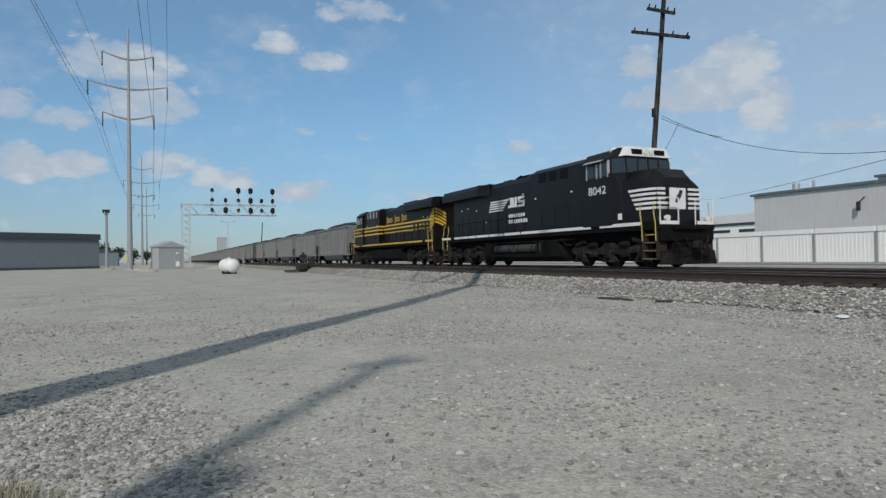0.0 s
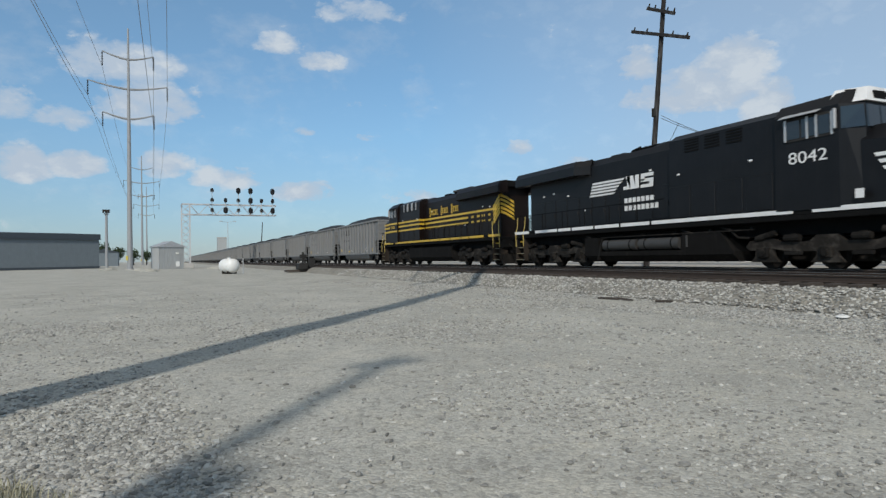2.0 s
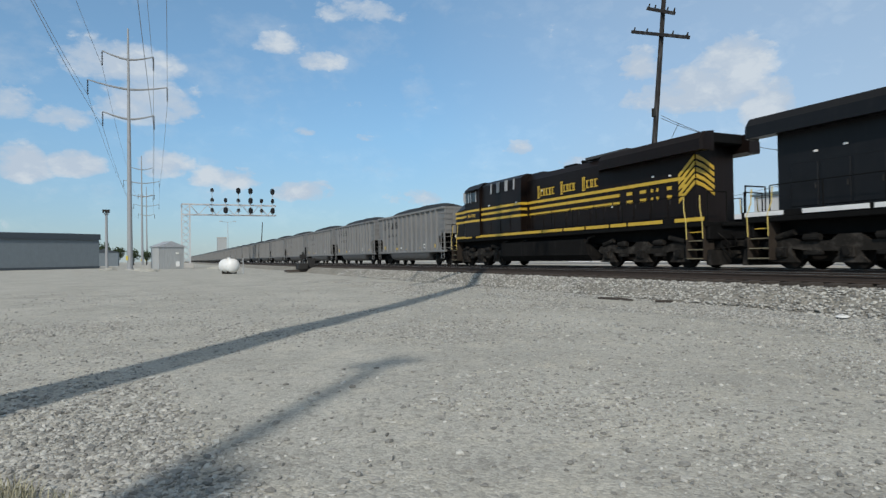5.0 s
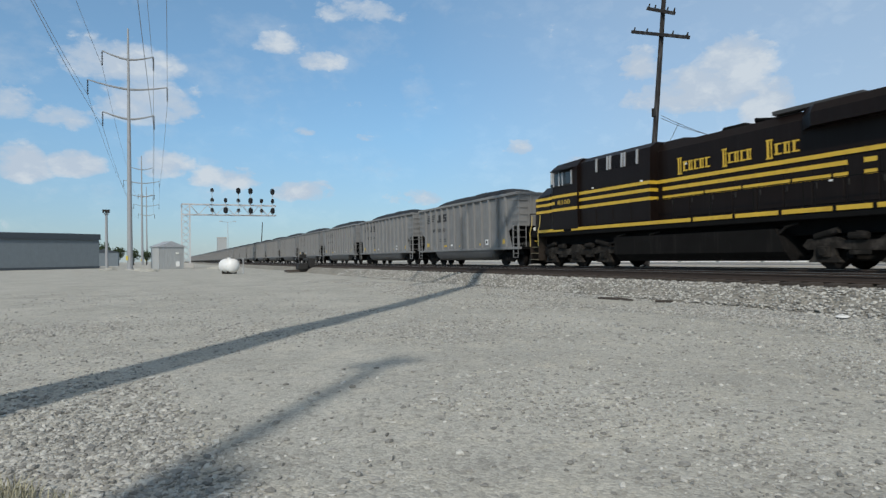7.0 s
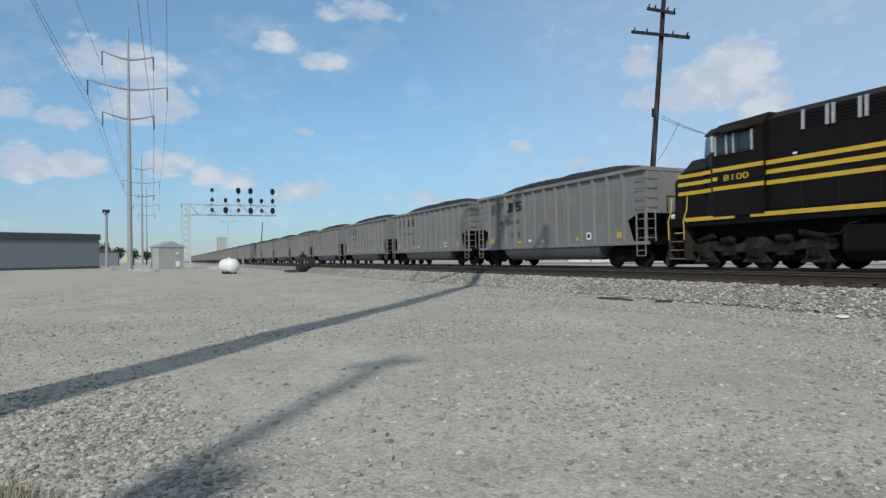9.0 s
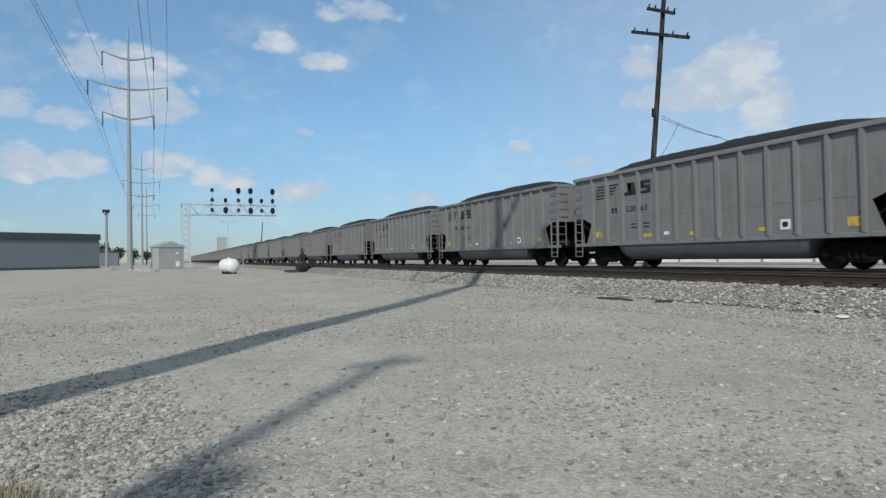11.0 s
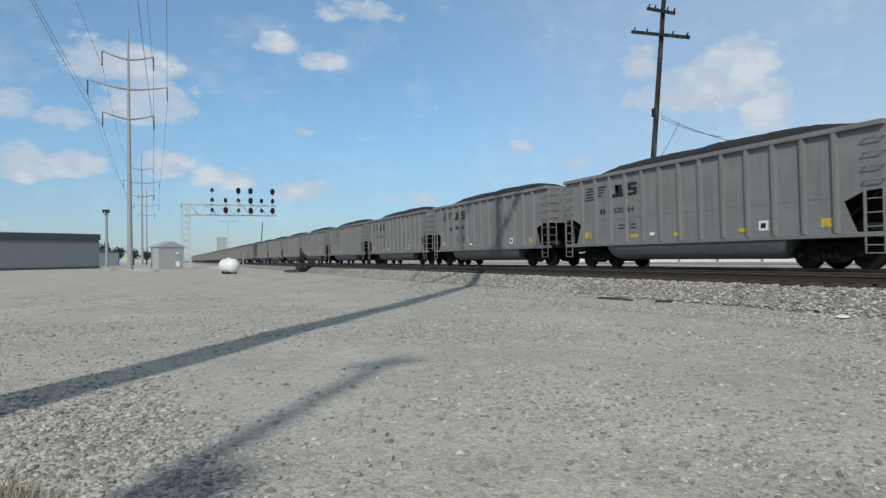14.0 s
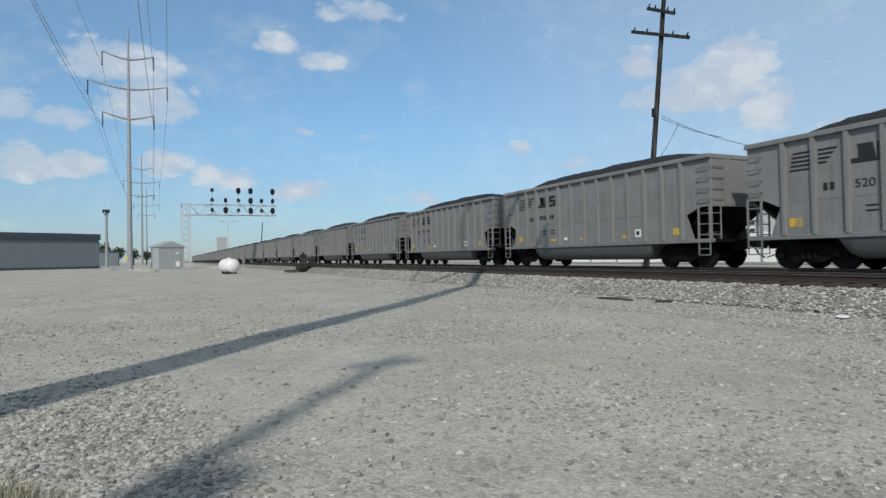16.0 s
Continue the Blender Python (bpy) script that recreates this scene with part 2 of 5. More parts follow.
# ---------------------------------------------------------------- mesh helpers
def part(name, bm, material, parent=None, label="", at=None):
    """Link a bmesh as one mesh object, under a parent if given."""
    me = bpy.data.meshes.new(name)
    bm.to_mesh(me)
    bm.free()
    me.materials.append(material)
    ob = new(name, me)
    if parent:
        ob.parent = parent
    if at is not None:
        ob.matrix_basis = at
    if label:
        tagged(ob, label)
    return ob


def empty(name, label, category, m=None, group="", kind=""):
    ob = new(name)
    ob.empty_display_size = 0.2
    if m is not None:
        ob.matrix_basis = m
    return tagged(ob, label, category, group, kind)


def share(ob, parent, at):
    """One more part on the same mesh."""
    o = new(ob.name.split(".")[0], ob.data)
    o.parent = parent
    o.matrix_basis = at
    return o


def box(bm, x0, x1, y0, y1, z0, z1, bev=0.0):
    r = bmesh.ops.create_cube(bm, size=1.0, matrix=Matrix.Translation(((x0 + x1) / 2, (y0 + y1) / 2, (z0 + z1) / 2)) @ Matrix.Diagonal((abs(x1 - x0), abs(y1 - y0), abs(z1 - z0), 1)))
    if bev:
        es = {e for v in r["verts"] for e in v.link_edges}
        bmesh.ops.bevel(bm, geom=list(es), offset=bev, segments=1, profile=0.5, affect="EDGES")
    return bm


def cyl(bm, a, b, r0, r1=None, seg=10, caps=True):
    a, b = Vector(a), Vector(b)
    d = b - a
    q = Vector((0, 0, 1)).rotation_difference(d.normalized()).to_matrix().to_4x4()
    bmesh.ops.create_cone(bm, cap_ends=caps, segments=seg, radius1=r0, radius2=r0 if r1 is None else r1, depth=d.length, matrix=Matrix.Translation((a + b) / 2) @ q)
    return bm


def tube(bm, pts, r, seg=6):
    for a, b in zip(pts, pts[1:]):
        cyl(bm, a, b, r, seg=seg)
    return bm


def loft(bm, sections):
    """Closed solid through rings of points with equal counts."""
    rings = [[bm.verts.new(p) for p in s] for s in sections]
    k = len(rings[0])
    for a, b in zip(rings, rings[1:]):
        for i in range(k):
            bm.faces.new((a[i], a[(i + 1) % k], b[(i + 1) % k], b[i]))
    bm.faces.new(rings[0][::-1])
    bm.faces.new(rings[-1])
    bmesh.ops.recalc_face_normals(bm, faces=bm.faces[:])
    return bm


def prism(bm, outline, axis, a, b):
    """Extrude a 2D outline along an axis ('x', 'y' or 'z') from a to b."""
    def at(p, c):
        return {"x": (c, p[0], p[1]), "y": (p[0], c, p[1]), "z": (p[0], p[1], c)}[axis]
    return loft(bm, [[at(p, a) for p in outline], [at(p, b) for p in outline]])


def B():
    return bmesh.new()


def smooth(ob, angle=40):
    ob.data.polygons.foreach_set("use_smooth", [True] * len(ob.data.polygons))
    ob.data.set_sharp_from_angle(angle=radians(angle))
    return ob


# ---------------------------------------------------------------- ground
def ground_height(x, y):
    """Yard with a slight lay; beyond the tracks it lies a little higher."""
    h = 0.05 * noise.noise((x * 0.12, y * 0.12, 0.3)) + 0.025 * noise.noise((x * 0.5, y * 0.5, 2.0))
    if math.hypot(x, y) > 80:
        h *= 0.3
    t = min(1.0, max(0.0, (x - 20.5) / 3.0))
    return h * (1 - t) + 0.50 * t


def build_ground():
    bm = B()
    xs = sorted({*[i * 0.5 - 12 for i in range(80)], *[-3000, -1200, -500, -200, -90, -50, -30, -20, 30, 34, 40, 50, 70, 100, 200, 500, 1200, 3000]})
    ys = sorted({*[i * 0.5 - 2 for i in range(84)], *[-3000, -1000, -300, -100, -50, -25, -12, -6, 43, 46, 50, 56, 64, 74, 86, 100, 120, 150, 200, 260, 400, 700, 1500, 4000]})
    grid = [[bm.verts.new((x, y, ground_height(x, y))) for x in xs] for y in ys]
    for r0, r1 in zip(grid, grid[1:]):
        for i in range(len(xs) - 1):
            bm.faces.new((r0[i], r0[i + 1], r1[i + 1], r1[i]))
    return smooth(tagged(part("ground", bm, GRAVEL), "pale dusty crushed-stone yard beside the railway", "ground", kind="structure"), 80)


build_ground()


def build_ballast():
    """One ballast bed under both tracks with sloped shoulders and an uneven surface."""
    bm = B()
    prof = [(12.15, -0.08), (12.5, 0.10), (12.85, 0.32), (13.2, 0.45), (13.45, 0.485), (14.0, 0.51), (14.7, 0.53), (15.4, 0.56), (16.0, 0.53), (16.75, 0.50), (17.5, 0.54), (18.2, 0.56), (18.86, 0.55), (19.6, 0.56), (20.2, 0.54), (20.8, 0.40), (21.4, 0.3)]
    ys = [-80 + i * 4 for i in range(18)] + [-8 + i * 0.35 for i in range(140)] + [41 + i * 3 for i in range(40)] + [165 + i * 30 for i in range(30)]
    rows = []
    for y in ys:
        rows.append([bm.verts.new((x + 0.12 * noise.noise((y * 0.7, x, 0)), y, z + 0.035 * noise.noise((x * 2.1, y * 2.1, 5)))) for x, z in prof])
    for a, b in zip(rows, rows[1:]):
        for i in range(len(prof) - 1):
            bm.faces.new((a[i], a[i + 1], b[i + 1], b[i]))
    return tagged(part("ballast_bed", bm, BALLAST), "grey crushed-rock ballast shoulder carrying both tracks", "ballast", kind="structure")


build_ballast()


def build_tracks():
    prof = [(-0.075, -0.172), (0.075, -0.172), (0.075, -0.155), (0.012, -0.14), (0.012, -0.05), (0.036, -0.04), (0.036, -0.004), (-0.036, -0.004), (-0.036, -0.04), (-0.012, -0.05), (-0.012, -0.14), (-0.075, -0.155)]
    for c in TRACKS:
        track = empty("railway_track", "pair of rusty steel rails on weathered timber ties", "track", kind="structure", group="railway tracks")
        for side in (-0.7525, 0.7525):
            r = part("rail", prism(B(), prof, "y", -80, 900), RAIL_SIDE, track, "rusty rail with a polished running edge")
            r.matrix_basis = pose(c + side, 0, RAIL)
            bm = box(B(), -0.028, 0.028, -80, 900, -0.004, 0.0)
            part("rail_head", bm, RAIL_TOP, r)
        first = None
        for i in range(150):
            y = -20 + i * 0.545
            at = pose(c + 0.03 * math.sin(i * 7.3), y, RAIL - 0.172 - 0.09, 0, 0, 0.8 * math.sin(i * 3.1))
            if first is None:
                first = part("tie", box(B(), -1.3, 1.3, -0.115, 0.115, -0.09, 0.088, 0.012), TIE, track, at=at)
            else:
                share(first, track, at)
        bm = B()
        for i in range(330):
            y = -20 + (150 + i) * 0.545
            box(bm, c - 1.3, c + 1.3, y - 0.115, y + 0.115, RAIL - 0.35, RAIL - 0.174)
        tagged(part("far_ties", bm, TIE, track), kind="stuff")


build_tracks()
# ---------------------------------------------------------------- power line
def build_tower(m, group):
    """Steel monopole with three pairs of upswept arms and hanging insulators."""
    e = empty("transmission_pole", "tall galvanised steel power pole with six arms", "power pole", m, group)
    smooth(part("pole", cyl(B(), (0, 0, -0.3), (0, 0, 39.6), 0.44, 0.14, 16), STEEL_POLE, e), 60)
    part("foundation", cyl(B(), (0, 0, -0.3), (0, 0, 0.18), 0.75, seg=20), CONCRETE, e)
    part("marker_plate", box(B(), -0.62, -0.30, -0.40, -0.34, 1.6, 2.3, 0.01), YELLOW_SIGN, e, "yellow warning plate low on the pole")
    for z, ln in ((24.7, 3.75), (29.6, 5.8), (34.5, 3.75)):
        for s in (-1, 1):
            bm = B()
            pts = [(s * ln * u, 0, z + 0.95 * u ** 1.6) for u in (0.04, 0.25, 0.5, 0.75, 1.0)]
            for k, (a, b) in enumerate(zip(pts, pts[1:])):
                cyl(bm, a, b, 0.19 - 0.025 * k, 0.165 - 0.025 * k, 8)
            arm = part("arm", bm, STEEL_POLE, e)
            bm = B()
            for k in range(9):
                zz = z + 0.80 - 0.25 * k
                cyl(bm, (s * ln, 0, zz), (s * ln, 0, zz - 0.14), 0.07, 0.15, 8)
            cyl(bm, (s * ln, 0, z + 0.95), (s * ln, 0, z - 1.5), 0.03, seg=6)
            part("insulator", bm, STEEL_DARK, arm, "dark hanging insulator string")
    return e


TOWERS = [(-5.75, 1.2), (-5.6, 112.0), (-8.3, 245.0), (-9.6, 345.0)]
tower = build_tower(pose(*TOWERS[0], 0), "power poles along the line")
for x, y in TOWERS[1:]:
    copy_thing(tower, pose(x, y, 0, 0, 0, 3))


def wire_mesh(a, b, sag, r, n=28):
    a, b = Vector(a), Vector(b)
    pts = []
    for i in range(n + 1):
        u = i / n
        p = a.lerp(b, u)
        p.z -= sag * 4 * u * (1 - u)
        pts.append(p)
    return tube(B(), pts, r, 5)


for (xa, ya), (xb, yb) in [((-5.5, -105.0), TOWERS[0])] + list(zip(TOWERS, TOWERS[1:])):
    for z, ln in ((23.2, 3.75), (28.1, 5.8), (33.0, 3.75)):
        for s in (-1, 1):
            w = part("power_cable", wire_mesh((xa + s * ln, ya, z), (xb + s * ln, yb, z), 1.6, 0.028), WIRE_FAR)
            tagged(w, "thin aluminium conductor strung between steel poles", "cable", "overhead conductors")


def wood_pole(name, label, foot, top, r0, r1):
    e = empty(name, label, "utility pole", pose(*foot))
    d = Vector(top) - Vector(foot)
    smooth(part("pole", cyl(B(), (0, 0, -0.4), d, r0, r1, 12), WOOD_POLE, e), 60)
    return e, d


# leaning utility pole beyond the train
pole, pd = wood_pole("utility_pole", "old dark wooden utility pole leaning, with two crossarms", (24.5, 26.67, 0.45), (24.5, 24.72, 16.2), 0.175, 0.115)
for u, half, tilt in ((0.806, 2.25, 22.5), (0.884, 1.10, 27.0)):
    c = pd * u
    arm = part("crossarm", box(B(), -0.07, 0.07, -half, half, -0.09, 0.09, 0.015), WOOD_POLE, pole, at=Matrix.Translation(c + Vector((-0.17, 0, 0))) @ pose(0, 0, 0, tilt, 0, 0))
    for k in (-0.92, -0.45, 0.45, 0.92):
        part("insulator_pin", cyl(B(), (0, k * half, 0.08), (0, k * half, 0.26), 0.05, 0.03, 8), STEEL_DARK, arm)
part("bracket", box(B(), -0.2, -0.05, -0.12, 0.12, pd.z * 0.53, pd.z * 0.56, 0.02), STEEL_DARK, pole, at=Matrix.Translation((0, pd.y * 0.53, 0)))

for a, b, sag in (((24.4, 25.1, 8.75), (24.4, 12.0, 4.9), 1.0), ((24.4, 25.1, 8.6), (24.4, 21.2, 6.85), 0.12), ((24.4, 23.9, 8.1), (24.4, 25.5, 6.3), 0.1), ((45.0, 39.7, 6.1), (24.4, 12.0, 4.9), 0.1)):
    tagged(part("service_cable", wire_mesh(a, b, sag, 0.014, 16), WIRE), "sagging black service cable from the pole", "cable", "service cables")

# second wooden pole, out of view, whose shadow falls across the yard
pole2, p2 = wood_pole("utility_pole", "tall weathered wooden pole with an added can that widens its shadow", (-16.0, -16.35, 0), (-16.0, -16.35, 22.0), 0.24, 0.11)
part("crossarm", box(B(), -0.45, 0.45, -0.07, 0.07, 21.6, 21.8, 0.015), WOOD_POLE, pole2)
# made-up can high on the unseen pole, there to broaden its shadow
smooth(part("transformer", cyl(B(), (0.36, 0, 17.6), (0.36, 0, 18.7), 0.28, seg=16), STEEL_GALV, pole2))


# ---------------------------------------------------------------- signal bridge and yard fittings
def build_signal():
    e = empty("signal_cantilever", "silver lattice signal cantilever reaching over the tracks", "railway signal", pose(3.3, 130.1, 0))
    part("pedestal", box(B(), -1.4, 1.4, -1.2, 1.2, -0.2, 0.9, 0.05), CONCRETE, e)
    legs = [(-0.75, -0.6), (0.75, -0.6), (0.75, 0.6), (-0.75, 0.6)]
    for x, y in legs:
        part("leg", box(B(), x - 0.11, x + 0.11, y - 0.11, y + 0.11, 0.9, 12.5), SIGNAL_SILVER, e)
    for k in range(9):
        z = 0.95 + k * 1.25
        for (xa, ya), (xb, yb) in zip(legs, legs[1:] + legs[:1]):
            part("brace", cyl(B(), (xa, ya, z), (xb, yb, z + 1.25), 0.06, seg=5), SIGNAL_SILVER, e)
    for y in (-0.6, 0.6):
        for z in (10.45, 12.5):
            part("chord", box(B(), -0.75, 17.3, y - 0.1, y + 0.1, z - 0.11, z + 0.11), SIGNAL_SILVER, e)
        for k in range(10):
            x = 0.75 + k * 1.65
            part("web", cyl(B(), (x, y, 10.5 if k % 2 else 12.45), (x + 1.65, y, 12.45 if k % 2 else 10.5), 0.05, seg=5), SIGNAL_SILVER, e)
    part("walkway", box(B(), 0.8, 17.3, -1.15, -0.6, 10.38, 10.46), SIGNAL_SILVER, e)
    cols = [(4.85, "sss"), (7.35, "-mL"), (9.8, "Lss"), (12.15, "LLL"), (14.3, "-ms"), (16.5, "LmL")]
    for x, kinds in cols:
        part("mast", box(B(), x - 0.06, x + 0.06, -0.95, -0.83, 10.4, 15.5 if kinds[0] != "-" else 13.7), SIGNAL_SILVER, e)
        for kind, z in zip(kinds, (15.3, 13.35, 11.35)):
            if kind == "-":
                continue
            back = kind == "s"
            if back:
                h = part("signal_back", box(B(), x - 0.36, x + 0.36, -1.12, -0.96, z - 0.38, z + 0.22, 0.12), STEEL_POLE, e, "grey back of a signal head")
                part("hood_rim", cyl(B(), (x, -1.0, z + 0.1), (x, -1.3, z + 0.1), 0.32, 0.28, 12), STEEL_DARK, h)
            else:
                k = 0.66 if kind == "m" else 0.88
                out = [(x + 0.50 * k * math.cos(a), z + (0.22 * k if math.sin(a) > 0 else -0.22 * k) + 0.50 * k * math.sin(a)) for a in [i * math.pi / 10 + 0.001 for i in range(20)]]
                h = part("signal_head", prism(B(), out, "y", -1.16, -1.10), UNDER_SIGNAL, e, "black rounded signal target")
                for dz in (0.42 * k, 0, -0.42 * k):
                    part("lens_hood", cyl(B(), (x, -1.16, z + dz), (x, -1.42, z + dz), 0.15 * k, 0.13 * k, 10), UNDER_SIGNAL, h)
    return e


UNDER_SIGNAL = mat("signal_black", (0.008, 0.008, 0.009), 0.6)
build_signal()


def build_shed():
    e = empty("signal_hut", "pale grey metal equipment hut with a low gable roof", "equipment hut", pose(0, 115.3, 0, 0, 0, 24))
    part("wall", box(B(), -2.15, 2.15, -1.5, 1.5, 0, 3.75), WALL_GREY, e)
    part("roof", prism(B(), [(-2.35, 3.72), (2.35, 3.72), (2.35, 3.85), (0, 4.75), (-2.35, 3.85)], "y", -1.65, 1.65), STEEL_GALV, e)
    for k in range(7):
        part("panel_seam", box(B(), -2.1 + k * 0.7, -2.05 + k * 0.7, -1.53, -1.495, 0.05, 3.7), STEEL_GALV, e)
    d = part("door", box(B(), 0.6, 1.5, -1.54, -1.5, 0.15, 2.2, 0.01), WALL_GREY, e)
    part("vent", box(B(), 0.75, 1.35, -1.57, -1.535, 0.4, 1.3), WALL_WHITE, d)
    part("sign", box(B(), 0.7, 1.2, -1.56, -1.53, 2.5, 2.85), MARK_PALE, e)


MARK_PALE = mat("pale_sign", (0.75, 0.74, 0.68), 0.5, vary=0.05)
build_shed()


def build_tank():
    e = empty("propane_tank", "small white propane tank lying on dark saddles", "gas tank", pose(5.4, 62.2, 0, 0, 0, -73))
    bm = B()
    bmesh.ops.create_uvsphere(bm, u_segments=24, v_segments=14, radius=0.68)
    for v in bm.verts:
        v.co = Vector((v.co.z * 0.75 + (0.85 if v.co.z > 0 else -0.85), v.co.x, v.co.y + 0.80))
    smooth(part("vessel", bm, WHITE, e), 60)
    for x in (-0.6, 0.6):
        part("saddle", box(B(), x - 0.1, x + 0.1, -0.45, 0.45, -0.05, 0.42, 0.02), STEEL_DARK, e)
    part("valve_cover", cyl(B(), (0, 0, 1.38), (0, 0, 1.58), 0.16, seg=12), WHITE, e)
    part("riser", cyl(B(), (1.5, 0.75, -0.1), (1.5, 0.75, 1.5), 0.05, seg=8), STEEL_GALV, e)
    return e


build_tank()


def build_switch():
    e = empty("switch_machine", "dark steel switch machine and stand beside the track", "switch machine", pose(12.2, 61.5, 0.06))
    # long flat dark slab under the machine
    part("base_plate", box(B(), -1.6, 2.6, -0.6, 0.6, 0.0, 0.22, 0.03), TIE, e)
    part("motor_case", box(B(), -0.5, 0.5, -0.9, 0.6, 0.22, 0.85, 0.08), STEEL_DARK, e)
    part("relay_case", box(B(), 0.7, 1.3, -0.4, 0.4, 0.22, 1.35, 0.05), STEEL_DARK, e)
    part("mast", cyl(B(), (0.15, 0, 0.8), (0.15, 0, 1.75), 0.06, seg=8), STEEL_DARK, e)
    part("target", box(B(), -0.2, 0.5, -0.03, 0.03, 1.35, 1.72, 0.02), STEEL_DARK, e)
    part("lamp", cyl(B(), (0.15, 0, 1.72), (0.15, 0, 1.95), 0.12, seg=10), STEEL_DARK, e)
    part("throw_rod", cyl(B(), (0.4, 0.2, 0.35), (2.6, 0.2, 0.45), 0.05, seg=6), STEEL_DARK, e)


build_switch()

for x, y, z0, h, arms in ((-10.9, 136.4, 0, 11.5, 0), (27.0, 316.0, 0.5, 19.5, 2), (27.6, 206.9, 0.5, 13.2, 1)):
    e = empty("light_mast", "slim grey steel lighting mast" if arms != 1 else "thin leaning dark pole beyond the train", "mast", pose(x, y, z0))
    lean = (0.9, 0, h) if arms == 1 else (0, 0, h)
    part("pole", cyl(B(), (0, 0, -0.3), lean, 0.30 if arms == 0 else 0.2, 0.22 if arms == 0 else 0.12, 10), (STEEL_POLE if arms == 0 else STEEL_GALV) if arms != 1 else WOOD_POLE, e)
    if arms == 0:
        part("head_frame", box(B(), -0.65, 0.65, -0.5, 0.5, h - 0.1, h + 0.15), STEEL_DARK, e)
        part("platform", box(B(), -0.5, 0.5, -0.4, 0.4, h - 0.75, h - 0.6), STEEL_GALV, e)
        for k in (-0.45, 0, 0.45):
            part("floodlight", box(B(), k - 0.17, k + 0.17, -0.7, -0.45, h - 0.5, h - 0.12, 0.03), STEEL_DARK, e)
    if arms == 2:
        for s in (-1, 1):
            a = part("lamp_arm", cyl(B(), (0, 0, h), (s * 3.0, 0, h + 0.5), 0.1, seg=6), STEEL_GALV, e)
            part("lamp_head", box(B(), *sorted((s * 2.6, s * 3.8)), -0.3, 0.3, h + 0.35, h + 0.7), STEEL_GALV, a)


# ---------------------------------------------------------------- buildings
def build_left_warehouse():
    e = empty("warehouse", "long low blue-grey metal-clad warehouse with dark roof", "warehouse", pose(-13.8, 154.3, 0, 0, 0, 29.6))
    L = 75
    part("wall", box(B(), -L, 0, 0, 30, -0.3, 6.35), SHED_BLUE, e)
    part("fascia", box(B(), -L - 0.2, 0.25, -0.25, 30.2, 6.35, 7.55, 0.05), SHED_ROOF, e)
    part("roof", prism(B(), [(-0.25, 7.5), (30.2, 7.5), (15, 8.3)], "x", -L - 0.2, 0.25), SHED_ROOF, e)
    part("gutter", box(B(), -L - 0.2, 0.3, -0.42, -0.25, 6.3, 6.5), SHED_ROOF, e)
    part("plinth", box(B(), -L - 0.05, 0.06, -0.07, 0.0, -0.2, 0.5), SHED_ROOF, e)
    rib = None
    for k in range(40):
        at = pose(-0.3 - k * 0.95, -0.04, 0.5)
        if rib is None:
            rib = part("cladding_rib", box(B(), -0.05, 0.05, 0.028, 0.05, 0, 5.8), SHED_BLUE, e, at=at)
        else:
            share(rib, e, at)


build_left_warehouse()


def build_right_warehouse():
    e = empty("warehouse", "white flat-roofed warehouse with dark roof edging", "warehouse", pose(50, 40, 0.5))
    part("wall", box(B(), 0, 40, -95, 0, -0.5, 5.95), WALL_PALE, e)
    part("roof_edge", box(B(), -0.25, 40.2, -95, 0.25, 5.95, 6.16, 0.02), ROOF_DARK, e)
    part("roof", box(B(), 0.2, 40, -95, -0.1, 6.14, 6.25), ROOF_DARK, e)
    part("roof_box", box(B(), 3, 25, -60, -9.2, 6.2, 6.75), WALL_PALE, e)
    part("roof_box_edge", box(B(), 2.8, 25.2, -60, -9.0, 6.75, 6.95), ROOF_DARK, e)
    part("flood_bracket", cyl(B(), (0.0, -9.9, 5.0), (-0.4, -9.7, 4.6), 0.05, seg=6), STEEL_DARK, e)
    part("floodlight", box(B(), -0.55, -0.3, -9.8, -9.55, 3.9, 4.65, 0.05), STEEL_DARK, e)
    part("wall_fan", cyl(B(), (0.3, -4.0, 6.2), (0.3, -4.0, 6.75), 0.3, seg=10), STEEL_GALV, e)
    part("pipe", cyl(B(), (0.6, -5.4, 6.2), (0.6, -5.4, 6.9), 0.12, seg=8), STEEL_GALV, e)
    rib = None
    for k in range(60):
        at = pose(-0.03, -0.6 - k * 1.2, 0)
        if rib is None:
            rib = part("wall_seam", box(B(), 0.012, 0.03, -0.03, 0.03, 0, 5.9), WALL_PALE, e, at=at)
        else:
            share(rib, e, at)
    b = empty("low_building", "low white building with banded eaves behind the fence", "building", pose(62, 49.6, 0.5))
    part("wall", box(B(), 0, 20, -8, 45, -0.5, 4.0), WALL_WHITE, b)
    part("band", box(B(), -0.1, 20, -8, 45, 4.0, 4.3), ROOF_DARK, b)
    part("roof", prism(B(), [(-0.4, 4.3), (20, 4.3), (20, 5.6), (3, 5.55)], "y", -8, 45), WALL_PALE, b)
    win = None
    for k in range(6):
        at = pose(-0.05, -4 + k * 4.5, 3.35)
        if win is None:
            win = part("window", box(B(), -0.03, 0.06, -1.6, 1.6, -0.18, 0.18), GLASS_DARK, b, at=at)
        else:
            share(win, b, at)


WALL_PALE = mat("pale_cladding", (0.54, 0.54, 0.54), 0.65, vary=0.05, scale=0.5, streak=(0.44, 0.445, 0.45))
GLASS_DARK = mat("dark_window", (0.05, 0.055, 0.06), 0.15)
POST = mat("grey_green_post", (0.27, 0.30, 0.30), 0.6, vary=0.1)
build_right_warehouse()


